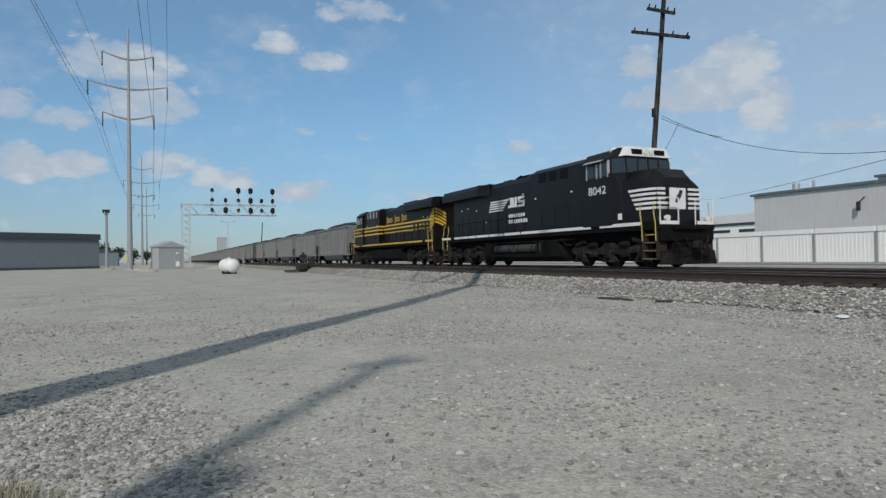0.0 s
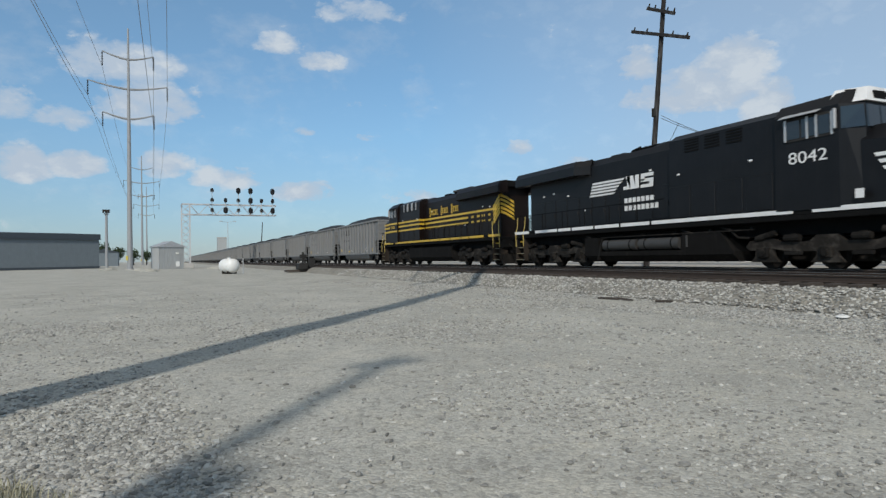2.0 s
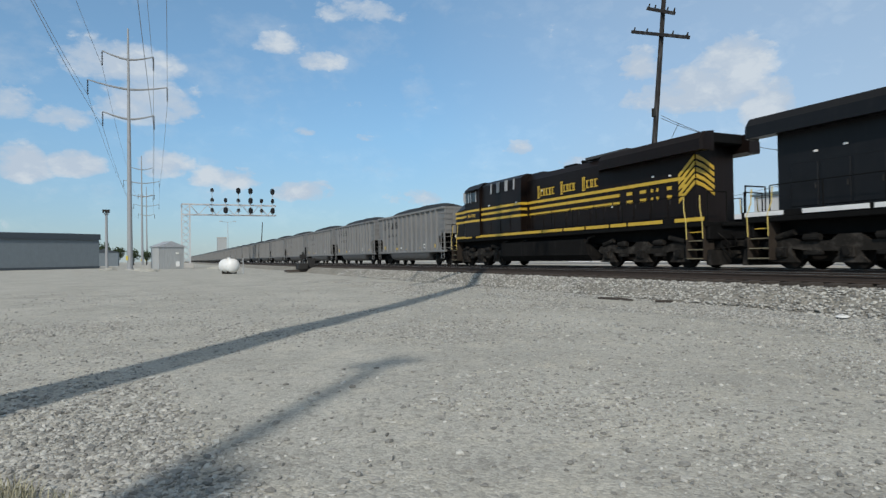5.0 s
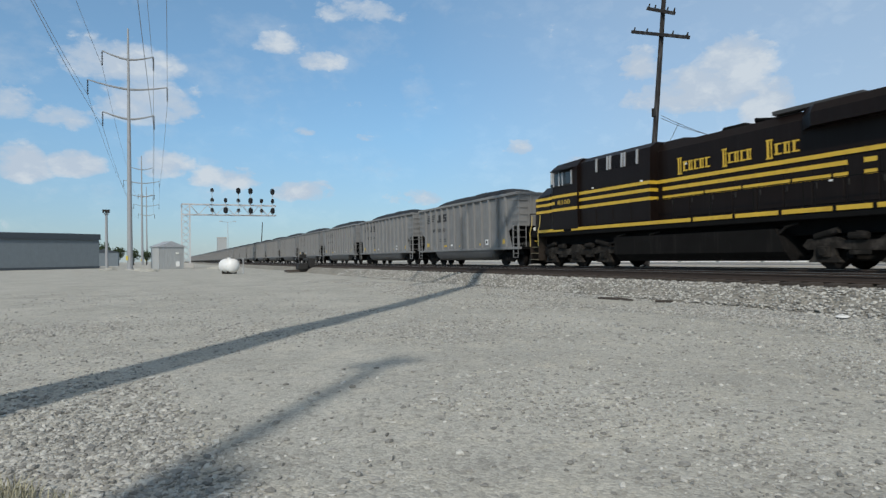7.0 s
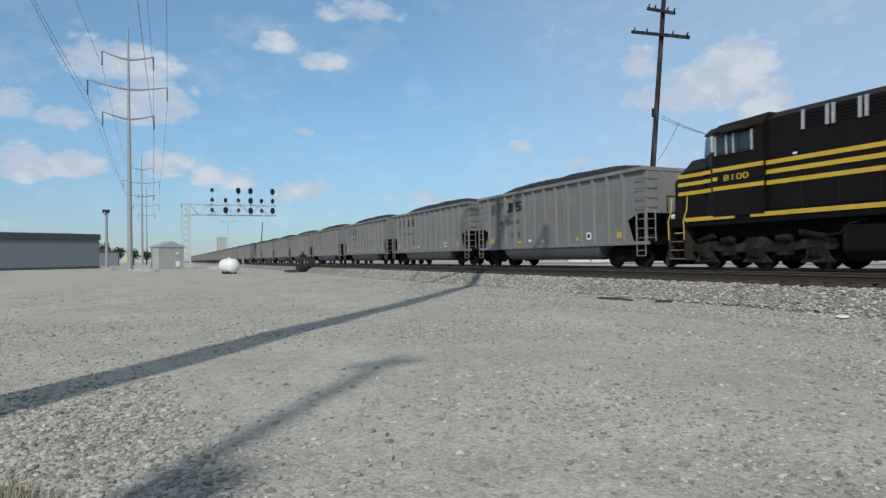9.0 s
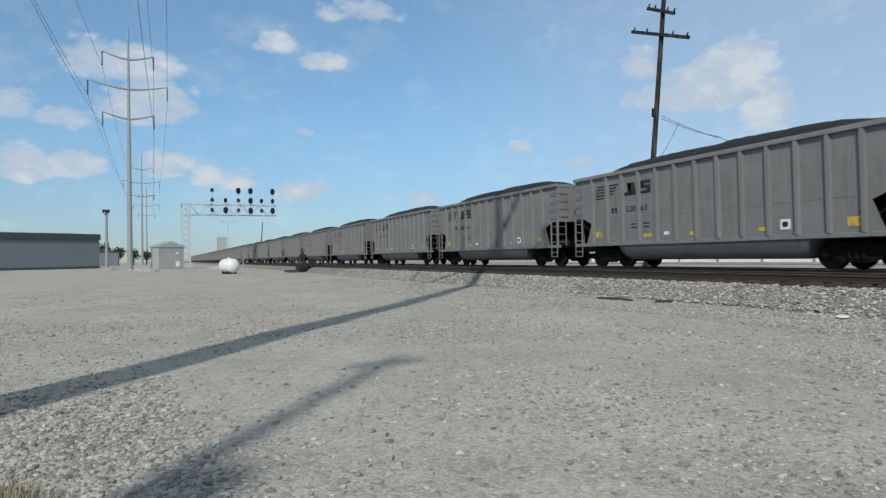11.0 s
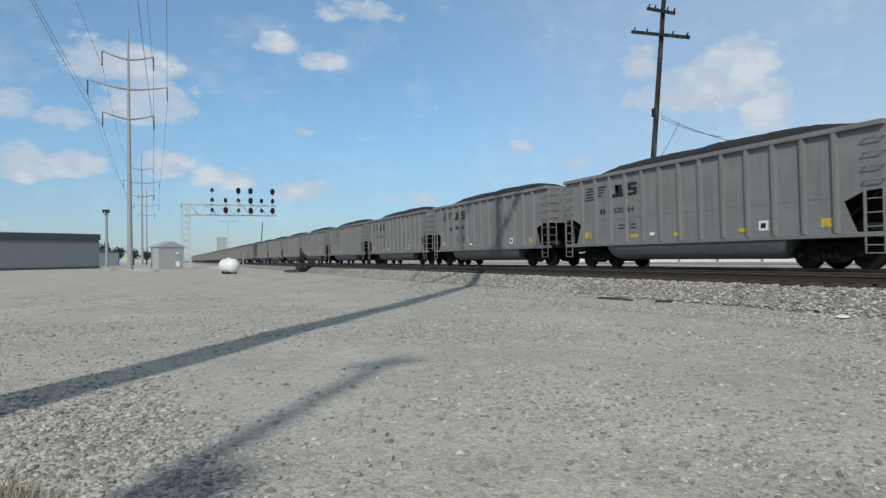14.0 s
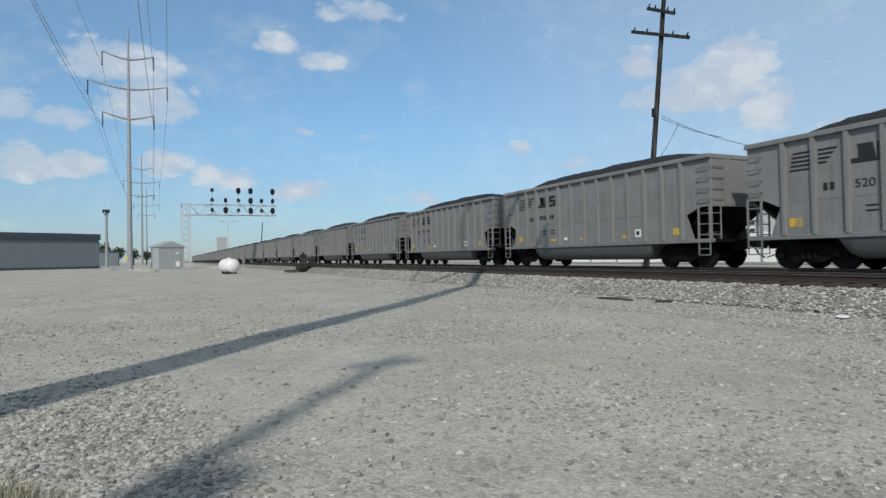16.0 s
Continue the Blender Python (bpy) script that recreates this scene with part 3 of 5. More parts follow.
def build_fence():
    e = empty("fence", "white ribbed metal yard fence with grey posts", "fence", pose(40, 0, 0.5))
    panel = post = cap = None
    for k in range(19):
        y = 55.4 - k * 4.0
        if panel is None:
            panel = last = part("panel", box(B(), -0.02, 0.02, -3.92, -0.08, 0.05, 2.28), WALL_WHITE, e, at=pose(0, y, 0))
            slat = part("slat", box(B(), -0.037, -0.022, 0, 0.11, 0.08, 1.95), WALL_WHITE, panel, at=pose(0, -3.8, 0))
            post = part("post", box(B(), -0.11, 0.07, -0.08, 0.08, -0.5, 2.0, 0.01), POST, e, at=pose(0, y, 0))
            cap = part("top_rail", box(B(), -0.1, 0.05, -3.92, -0.08, 1.98, 2.30, 0.01), WALL_WHITE, e, at=pose(0, y, 0))
        else:
            last = share(panel, e, pose(0, y, 0))
            share(post, e, pose(0, y, 0))
            share(cap, e, pose(0, y, 0))
        for j in range(15):
            if k or j:
                share(slat, last, pose(0, -3.8 + j * 0.255, 0))


build_fence()
tagged(part("road", box(B(), 29.0, 36.5, -150, 300, 0.3, 0.53), ASPHALT), "worn grey asphalt service road behind the tracks", "road", kind="structure")
tagged(part("kerb", box(B(), 28.6, 28.98, -150, 300, 0.3, 0.60, 0.02), CONCRETE), "pale concrete kerb along the service road", "kerb", kind="structure")


# ---------------------------------------------------------------- trees and distance
def build_tree(name, m, h, seed):
    rnd = random.Random(seed)
    e = empty(name, "dark green broadleaf tree in the distance", "tree", m, "far trees")
    bm = cyl(B(), (0, 0, -0.3), (0.1, 0, h * 0.55), h * 0.035, h * 0.018, 8)
    for k in range(5):
        a = rnd.random() * 6.28
        cyl(bm, (0.1, 0, h * (0.3 + 0.06 * k)), (math.cos(a) * h * 0.25, math.sin(a) * h * 0.25, h * (0.55 + 0.07 * k)), h * 0.014, h * 0.006, 5)
    part("trunk", bm, WOOD_POLE, e)
    vs, fs = [], []
    for k in range(520):
        u, v, r = rnd.random() * 6.28, rnd.uniform(-1, 1), rnd.random() ** 0.4
        lob = 0.8 + 0.3 * math.sin(3 * u + seed) * math.cos(2 * v + seed)
        p = Vector((math.cos(u) * math.sqrt(1 - v * v) * h * 0.38 * r * lob, math.sin(u) * math.sqrt(1 - v * v) * h * 0.38 * r * lob, h * 0.62 + v * h * 0.36 * r * lob))
        s = h * rnd.uniform(0.03, 0.065)
        q = Euler((rnd.random() * 6, rnd.random() * 6, rnd.random() * 6)).to_matrix()
        i = len(vs)
        vs += [p + q @ Vector(c) * s for c in ((-1, 0, 0), (0, -0.6, 0.15), (1, 0, 0), (0, 0.6, 0.15))]
        fs.append((i, i + 1, i + 2, i + 3))
    me = bpy.data.meshes.new("crown")
    me.from_pydata([tuple(v) for v in vs], [], fs)
    me.materials.append(FOLIAGE)
    c = new("crown", me)
    c.parent = e
    return e


for k, (x, y, h) in enumerate(((-31, 262, 8), (-27, 266, 10), (-22, 262, 9.5), (-17.5, 268, 8), (-36, 270, 7), (-12.5, 275, 7), (-40, 258, 6.5), (-8, 280, 6.5), (-24.5, 250, 6), (-33.5, 246, 5), (0, 300, 6), (5, 306, 5.5))):
    build_tree("tree", pose(x, y, 0), h, k + 3)
fb = empty("far_building", "distant pale tower block on the horizon", "building", pose(40.5, 530, 0.5))
part("wall", box(B(), -3.5, 3.5, -4, 4, 0, 19.2), WALL_GREY, fb)
part("parapet", box(B(), -3.7, 3.7, -4.2, 4.2, 19.2, 19.8), CONCRETE, fb)
hut = empty("low_building", "far low dark building beside the trees", "building", pose(-19.5, 240, 0))
part("wall", box(B(), -4, 4, -3, 3, -0.2, 4.6), SHED_BLUE, hut)
part("roof", prism(B(), [(-4.3, 4.6), (4.3, 4.6), (0, 6.0)], "y", -3.2, 3.2), SHED_ROOF, hut)


# ---------------------------------------------------------------- loose stone and litter
def stones(name, label, points, material):
    """Many small crushed stones in one mesh: points of (x, y, z, size)."""
    rng = np.random.default_rng(7)
    t = (1 + 5 ** 0.5) / 2
    base = np.array([(-1, t, 0), (1, t, 0), (-1, -t, 0), (1, -t, 0), (0, -1, t), (0, 1, t), (0, -1, -t), (0, 1, -t), (t, 0, -1), (t, 0, 1), (-t, 0, -1), (-t, 0, 1)]) / 1.9
    tri = np.array([(0, 11, 5), (0, 5, 1), (0, 1, 7), (0, 7, 10), (0, 10, 11), (1, 5, 9), (5, 11, 4), (11, 10, 2), (10, 7, 6), (7, 1, 8), (3, 9, 4), (3, 4, 2), (3, 2, 6), (3, 6, 8), (3, 8, 9), (4, 9, 5), (2, 4, 11), (6, 2, 10), (8, 6, 7), (9, 8, 1)])
    pts = np.asarray(points)
    n = len(pts)
    v = base[None] * rng.uniform(0.65, 1.25, (n, 12, 1)) * rng.uniform(0.6, 1.3, (n, 1, 3)) * np.array([1.15, 0.9, 0.55])
    a = rng.uniform(0, 6.28, n)
    c, s = np.cos(a)[:, None], np.sin(a)[:, None]
    v = np.stack([v[..., 0] * c - v[..., 1] * s, v[..., 0] * s + v[..., 1] * c, v[..., 2]], -1)
    v = v * pts[:, None, 3:4] + pts[:, None, :3]
    f = (tri[None] + (np.arange(n) * 12)[:, None, None]).reshape(-1, 3)
    me = bpy.data.meshes.new(name)
    me.from_pydata(v.reshape(-1, 3).tolist(), [], f.tolist())
    me.materials.append(material)
    return tagged(new(name, me), label, "stones", kind="stuff")


def scatter():
    rng = random.Random(11)
    pts = []
    while len(pts) < 34000:
        d = 2.2 + 14.0 * rng.random() ** 1.6
        a = radians(YAW) + radians(rng.uniform(-40, 40))
        x, y = d * math.sin(a), d * math.cos(a)
        side = noise.noise((x * 0.35, y * 0.35, 8.0)) + (0.35 if x < 0.6 - 0.1 * y else -0.1)
        if x > 12.2 or rng.random() > 0.35 + 0.9 * side:
            continue
        size = 0.006 + 0.018 * rng.random() ** 3 + (0.007 * rng.random() if side > 0.25 else 0)
        pts.append((x, y, ground_height(x, y) + size * 0.15, size))
    while len(pts) < 44000:
        d = 9.0 + 24.0 * rng.random()
        a = radians(YAW) + radians(rng.uniform(-40, 36))
        x, y = d * math.sin(a), d * math.cos(a)
        if x > 12.2 or noise.noise((x * 0.25, y * 0.25, 4.0)) + rng.random() < 0.35:
            continue
        size = 0.010 + 0.026 * rng.random() ** 3
        pts.append((x, y, ground_height(x, y) + size * 0.2, size))
    # coarse spill of rock below the shoulder and coarse patches in the yard
    while len(pts) < 72000:
        y = 2.0 + 34.0 * rng.random() ** 1.2
        x = 12.4 - 5.2 * rng.random() ** 1.7
        if rng.random() > 0.55 + 1.3 * noise.noise((x * 0.4, y * 0.22, 6.0)) - 0.06 * (12.4 - x):
            continue
        size = 0.013 + 0.022 * rng.random() ** 2
        pts.append((x, y, ground_height(x, y) + size * 0.2, size))
    while len(pts) < 74500:
        d = 2.6 + 5.0 * rng.random() ** 1.3
        a = radians(YAW) + radians(rng.uniform(-40, 36))
        x, y = d * math.sin(a), d * math.cos(a)
        if rng.random() > (0.9 if x < 0.9 - 0.12 * y else 0.12):
            continue
        size = 0.016 + 0.022 * rng.random() ** 2
        pts.append((x, y, ground_height(x, y) + size * 0.2, size))
    stones("loose_stones", "loose pale crushed stones strewn over the yard", pts, STONE)
    pts = []
    prof = [(12.1, 0.0), (12.5, 0.10), (12.85, 0.32), (13.2, 0.45), (13.45, 0.485), (13.9, 0.505)]
    while len(pts) < 15000:
        y = -2 + 50 * rng.random() ** 1.3
        x = rng.uniform(12.0, 13.5)
        if x < 12.3 and rng.random() > 0.4:
            continue
        z = float(np.interp(x, [p[0] for p in prof], [p[1] for p in prof]))
        pts.append((x + 0.12 * noise.noise((y * 0.7, x, 0)), y, z + 0.01, rng.uniform(0.022, 0.05)))
    stones("ballast_stones", "angular grey ballast stones on the track shoulder", pts, STONE_BALLAST)


STONE_BALLAST = mat("ballast_stone", (0.36, 0.352, 0.325), 0.9, vary=0.25, scale=20, per_island=0.6)
scatter()

bd = tagged(part("timber_offcut", loft(B(), [[(-0.55, -0.07, 0), (-0.55, 0.07, 0), (-0.55, 0.06, 0.05), (-0.55, -0.05, 0.06)], [(0.1, -0.10, 0), (0.1, 0.09, 0), (0.1, 0.08, 0.07), (0.1, -0.08, 0.06)], [(0.6, -0.05, 0), (0.6, 0.04, 0), (0.6, 0.03, 0.03), (0.6, -0.04, 0.03)]]), TIE), "dark rotten timber offcut lying on the gravel", "timber")
bd.matrix_basis = pose(11.66, 13.95, 0.0, 0, 0, -76)
bd2 = tagged(part("timber_offcut", box(B(), -0.22, 0.22, -0.05, 0.05, 0, 0.06, 0.015), TIE), "short dark timber scrap beside the ballast", "timber")
bd2.matrix_basis = pose(12.0, 12.4, 0.0, 0, 0, -60)
bm = B()
bmesh.ops.create_icosphere(bm, subdivisions=2, radius=1.0)
for v in bm.verts:
    v.co = Vector((v.co.x * 0.18, v.co.y * 0.12, max(-0.01, v.co.z * 0.05 + 0.02 * noise.noise(v.co * 2.3))))
rag = tagged(part("paper_scrap", bm, WHITE), "crumpled white paper scrap at the ballast foot", "litter")
rag.matrix_basis = pose(11.7, 7.5, 0.04, 0, 0, 20)
for k, (x, y, r) in enumerate(((-8.9, 113.0, 1.3), (-3.2, 101.0, 1.5), (-2.2, 88.0, 1.2), (14.8 - 7.5, 104.0, 1.6))):
    bm = B()
    bmesh.ops.create_icosphere(bm, subdivisions=3, radius=1.0)
    for v in bm.verts:
        n_ = 1 + 0.25 * noise.noise(v.co * 2.0 + Vector((k * 5, 0, 0)))
        v.co = Vector((v.co.x * r * n_, v.co.y * r * n_, v.co.z * 0.42 * n_))
    tagged(part("gravel_heap", bm, GRAVEL), "low heap of pale gravel on the yard", "gravel heap", "gravel heaps").matrix_basis = pose(x, y, 0.0)


def tuft(x, y, h, n, seed):
    rnd = random.Random(seed)
    vs, fs = [], []
    for _ in range(n):
        a, r = rnd.random() * 6.28, 0.16 * rnd.random() ** 0.6
        px_, py_ = r * math.cos(a), r * math.sin(a)
        b, ln = rnd.random() * 6.28, h * rnd.uniform(0.5, 1.1)
        dx, dy = math.cos(b) * ln * 0.5, math.sin(b) * ln * 0.5
        wx, wy = -math.sin(b) * 0.003, math.cos(b) * 0.003
        i = len(vs)
        vs += [(px_ - wx, py_ - wy, 0), (px_ + wx, py_ + wy, 0), (px_ + dx * 0.4 + wx, py_ + dy * 0.4 + wy, ln * 0.6), (px_ + dx * 0.4 - wx, py_ + dy * 0.4 - wy, ln * 0.6), (px_ + dx, py_ + dy, ln)]
        fs += [(i, i + 1, i + 2, i + 3), (i + 3, i + 2, i + 4)]
    me = bpy.data.meshes.new("dry_grass")
    me.from_pydata(vs, [], fs)
    me.materials.append(GRASS_DRY)
    o = tagged(new("dry_grass", me), "tuft of dry straw-coloured grass in the gravel", "grass", kind="stuff")
    o.matrix_basis = pose(x, y, 0)


tuft(-0.80, 4.00, 0.12, 150, 1)
tuft(-0.62, 3.86, 0.08, 90, 2)
tuft(-0.95, 4.20, 0.09, 80, 3)
# ---------------------------------------------------------------- train
BLACK = mat("black_enamel", (0.0065, 0.0066, 0.0078), 0.42, spec=0.26, vary=0.25, scale=1.2, second=(0.009, 0.009, 0.010), second_at=(0.5, 0.75), second_scale=1.3, streak=(0.011, 0.0105, 0.0105))
BROWN = mat("brown_black_enamel", (0.0092, 0.0056, 0.0047), 0.42, spec=0.16, vary=0.2, scale=1.2, second=(0.010, 0.0072, 0.0064), second_at=(0.5, 0.75), second_scale=1.3, streak=(0.013, 0.0105, 0.0095))
GRIME = mat("road_grime", (0.013, 0.012, 0.011), 0.85, spec=0.15, vary=0.35, scale=3, second=(0.042, 0.037, 0.032), second_at=(0.5, 0.7), bump=0.3)
FRAME_DUST = mat("dusty_cast_frame", (0.020, 0.018, 0.016), 0.9, spec=0.12, vary=0.3, scale=4, second=(0.056, 0.050, 0.044), second_at=(0.48, 0.66), second_scale=2.6)
STEP_EDGE = mat("worn_step_edge", (0.16, 0.14, 0.09), 0.8, vary=0.3, scale=6)
STEP_BROWN = mat("dusty_brown_step", (0.038, 0.030, 0.024), 0.85, spec=0.15, vary=0.25, scale=3)
# grey raised so that light from above on the drums is in the colour
DRUM_GREY = mat("dusty_drum_grey", (0.045, 0.044, 0.043), 0.6, vary=0.2, scale=3)
TANK_BLACK = mat("dusty_tank_black", (0.008, 0.0076, 0.0073), 0.85, spec=0.12, vary=0.2, scale=2, streak=(0.022, 0.020, 0.018))
UNDER = mat("underframe_black", (0.006, 0.006, 0.006), 0.8, spec=0.12, vary=0.3, scale=3)
GOLD = mat("gold_yellow_paint", (0.60, 0.39, 0.04), 0.42, vary=0.12, scale=2, second=(0.45, 0.26, 0.03), second_at=(0.55, 0.8), second_scale=3)
PALE_YELLOW = mat("faded_yellow_rail", (0.62, 0.48, 0.14), 0.45, vary=0.15, scale=5)
MARK_WHITE = mat("white_marking", (0.74, 0.74, 0.73), 0.5, vary=0.1, scale=3)
GLASS = mat("dark_cab_glass", (0.018, 0.022, 0.026), 0.06, spec=0.8)
CAR_GREY = mat("weathered_grey_paint", (0.205, 0.207, 0.205), 0.62, vary=0.10, scale=0.9, second=(0.175, 0.175, 0.172), second_at=(0.45, 0.7), second_scale=0.8, streak=(0.135, 0.132, 0.127), per_object=0.05)
CAR_RIVET = mat("rusty_rivet", (0.11, 0.10, 0.09), 0.8, vary=0.3, scale=2)
CAR_TUB = mat("dusty_dark_tub", (0.105, 0.107, 0.110), 0.5, vary=0.15, scale=1.5, streak=(0.07, 0.07, 0.07))
COAL = mat("coal", (0.012, 0.013, 0.0145), 0.7, vary=0.4, scale=9, bump=1.0, bump_scale=9)
CAR_BLACK = mat("black_stencil", (0.015, 0.015, 0.016), 0.6)
YELLOW_TAPE = mat("yellow_reflective_patch", (0.66, 0.42, 0.03), 0.5, vary=0.15, second=(0.34, 0.27, 0.12), second_at=(0.48, 0.6), second_scale=4.0)
TRUCK_BLACK = mat("freight_truck_black", (0.008, 0.0078, 0.0075), 0.85, spec=0.12, vary=0.3, scale=4)
WHEEL = mat("wheel_steel", (0.014, 0.012, 0.011), 0.7, 0.1, spec=0.2, vary=0.3, scale=4)
LAMP_GLASS = mat("headlight_lens", (0.75, 0.74, 0.66), 0.15)

PATH = [(0.0, 0.0), (3.0, 14.6), (6.0, 29.2), (9.0, 43.78), (11.0, 53.45), (12.6, 61.4), (14.0, 68.4), (16.0, 78.45)]
S0 = 7.81
WHEELS = []      # wheelset, radius, sign, place on its truck
TRAIN = []       # vehicle, stand at the start, heading


def rolled(t):
    """Metres that the train has gone at t (monotone cubic through PATH)."""
    ts, qs = [p[0] for p in PATH], [p[1] for p in PATH]
    k = max(0, min(len(ts) - 2, sum(1 for x in ts if x <= t) - 1))
    def slope(i):
        a, b = max(0, i - 1), min(len(ts) - 1, i + 1)
        return (qs[b] - qs[a]) / (ts[b] - ts[a])
    h = ts[k + 1] - ts[k]
    u = (t - ts[k]) / h
    return ((1 + 2 * u) * (1 - u) ** 2 * qs[k] + u * (1 - u) ** 2 * h * slope(k) + u * u * (3 - 2 * u) * qs[k + 1] + u * u * (u - 1) * h * slope(k + 1))


def text_bm(body, size):
    """Mesh of a line of writing in the built-in font, in the xz plane, read from -y; returns bmesh and width."""
    cu = bpy.data.curves.new("writing", "FONT")
    cu.body, cu.size, cu.extrude = body, size, 0.004
    ob = bpy.data.objects.new("writing", cu)
    scene.collection.objects.link(ob)
    dg = bpy.context.evaluated_depsgraph_get()
    me = bpy.data.meshes.new_from_object(ob.evaluated_get(dg))
    bm = B()
    bm.from_mesh(me)
    bpy.data.objects.remove(ob)
    bpy.data.curves.remove(cu)
    bpy.data.meshes.remove(me)
    bmesh.ops.transform(bm, matrix=pose(0, 0, 0, 90, 0, 0), verts=bm.verts[:])
    xs = [v.co.x for v in bm.verts]
    return bm, max(xs) - min(xs), min(xs)


def writing(body, parent, x0, x1, z, height, y, side, material, name="writing"):
    """Writing stretched between x0 and x1 on a flank (side -1: seen from -y, +1: seen from +y)."""
    bm, w, m = text_bm(body, height * 1.4)
    k = (x1 - x0) / w
    bmesh.ops.transform(bm, matrix=Matrix.Diagonal((k, 1, 1, 1)) @ Matrix.Translation((-m, 0, 0)), verts=bm.verts[:])
    at = pose(x0, y, z) if side < 0 else pose(x1, y, z, 0, 0, 180)
    return part(name, bm, material, parent, at=at)


def skew_bar(bm, x0, x1, z0, z1, y0, y1, lean=0.0, lean1=None):
    """Flat bar on a flank whose ends lean by the given metres over its height."""
    l1 = lean if lean1 is None else lean1
    return prism(bm, [(x0, z0), (x1, z0), (x1 + l1, z1), (x0 + lean, z1)], "y", y0, y1)


def wheelset(parent, radius, gauge_half, at, sign, keyed):
    bm = B()
    for s in (-1, 1):
        cyl(bm, (0, s * (gauge_half - 0.02), 0), (0, s * (gauge_half + 0.09), 0), radius, radius * 0.985, 24)
        cyl(bm, (0, s * (gauge_half - 0.05), 0), (0, s * (gauge_half - 0.02), 0), radius + 0.025, seg=24)
        for k in range(6):
            a = k * math.pi / 3
            c, d = math.cos(a) * radius * 0.6, math.sin(a) * radius * 0.6
            cyl(bm, (c, s * (gauge_half + 0.085), d), (c, s * (gauge_half + 0.105), d), radius * 0.14, seg=6)
    cyl(bm, (0, -gauge_half - 0.22, 0), (0, gauge_half + 0.22, 0), 0.085, seg=10)
    w = part("wheelset", bm, WHEEL, parent, "steel wheelset with polished treads", at=at)
    if keyed:
        WHEELS.append((w, radius, sign, at.translation.copy()))
    return w


def loco_truck(parent, x, sign):
    bm = B()
    frames = []
    for s in (-1, 1):
        y0, y1 = s * 1.02, s * 1.16
        ya, yb = min(y0, y1), max(y0, y1)
        bf = B()
        # three-axle side frame with raised bolster arms and pedestals
        prism(bf, [(-2.75, 0.72), (-2.6, 0.92), (-1.75, 0.98), (-1.45, 0.86), (-0.55, 0.86), (-0.3, 1.05), (0.3, 1.05), (0.55, 0.86), (1.45, 0.86), (1.75, 0.98), (2.6, 0.92), (2.75, 0.72), (2.6, 0.60), (1.7, 0.64), (1.3, 0.58), (0.6, 0.56), (-0.6, 0.56), (-1.3, 0.58), (-1.7, 0.64), (-2.6, 0.60)], "y", ya, yb)
        for ax in (-2.07, 0, 2.07):
            prism(bf, [(ax - 0.30, 0.66), (ax - 0.34, 0.40), (ax - 0.52, 0.22), (ax + 0.52, 0.22), (ax + 0.34, 0.40), (ax + 0.30, 0.66)], "y", ya, yb + 0.02 if s > 0 else yb)
            box(bm, ax - 0.19, ax + 0.19, s * 1.14 if s > 0 else s * 1.26, s * 1.26 if s > 0 else s * 1.14, 0.36, 0.70, 0.03)
            cyl(bm, (ax, s * 1.20, 0.53), (ax, s * 1.31, 0.53), 0.13, 0.11, 12)
        frames.append(bf)
        for ax in (-1.05, 1.05):
            cyl(bm, (ax, s * 1.08, 0.86), (ax, s * 1.08, 1.12), 0.13, seg=10)
            cyl(bm, (ax - 0.25, s * 1.2, 0.98), (ax + 0.25, s * 1.2, 0.98), 0.11, seg=10)
            box(bm, ax - 0.30, ax + 0.30, s * 1.17 - 0.05, s * 1.17 + 0.05, 0.44, 0.56, 0.02)
        cyl(bm, (-2.35, s * 1.14, 0.98), (-1.6, s * 1.2, 1.16), 0.10, seg=10)
        cyl(bm, (1.6, s * 1.2, 1.16), (2.35, s * 1.14, 0.98), 0.10, seg=10)
    box(bm, -2.7, 2.7, -0.55, 0.55, 0.24, 1.05, 0.05)
    t = part("truck", bm, GRIME, parent, "dusty three-axle truck frame", at=pose(x, 0, 0))
    for bf in frames:
        part("side_frame", bf, FRAME_DUST, t, "dust-covered cast side frame")
    for ax in (-2.07, 0, 2.07):
        wheelset(t, 0.53, 0.70, pose(ax, 0, 0.53), sign, True)
    for s in (-1, 1):
        for ax in (-1.05, 1.05):
            bm = box(B(), -0.09, 0.09, -0.05, 0.05, -0.22, 0.22, 0.02)
            part("brake_shoe", bm, UNDER, t, at=pose(ax * 1.38, s * 0.93, 0.55))
    return t


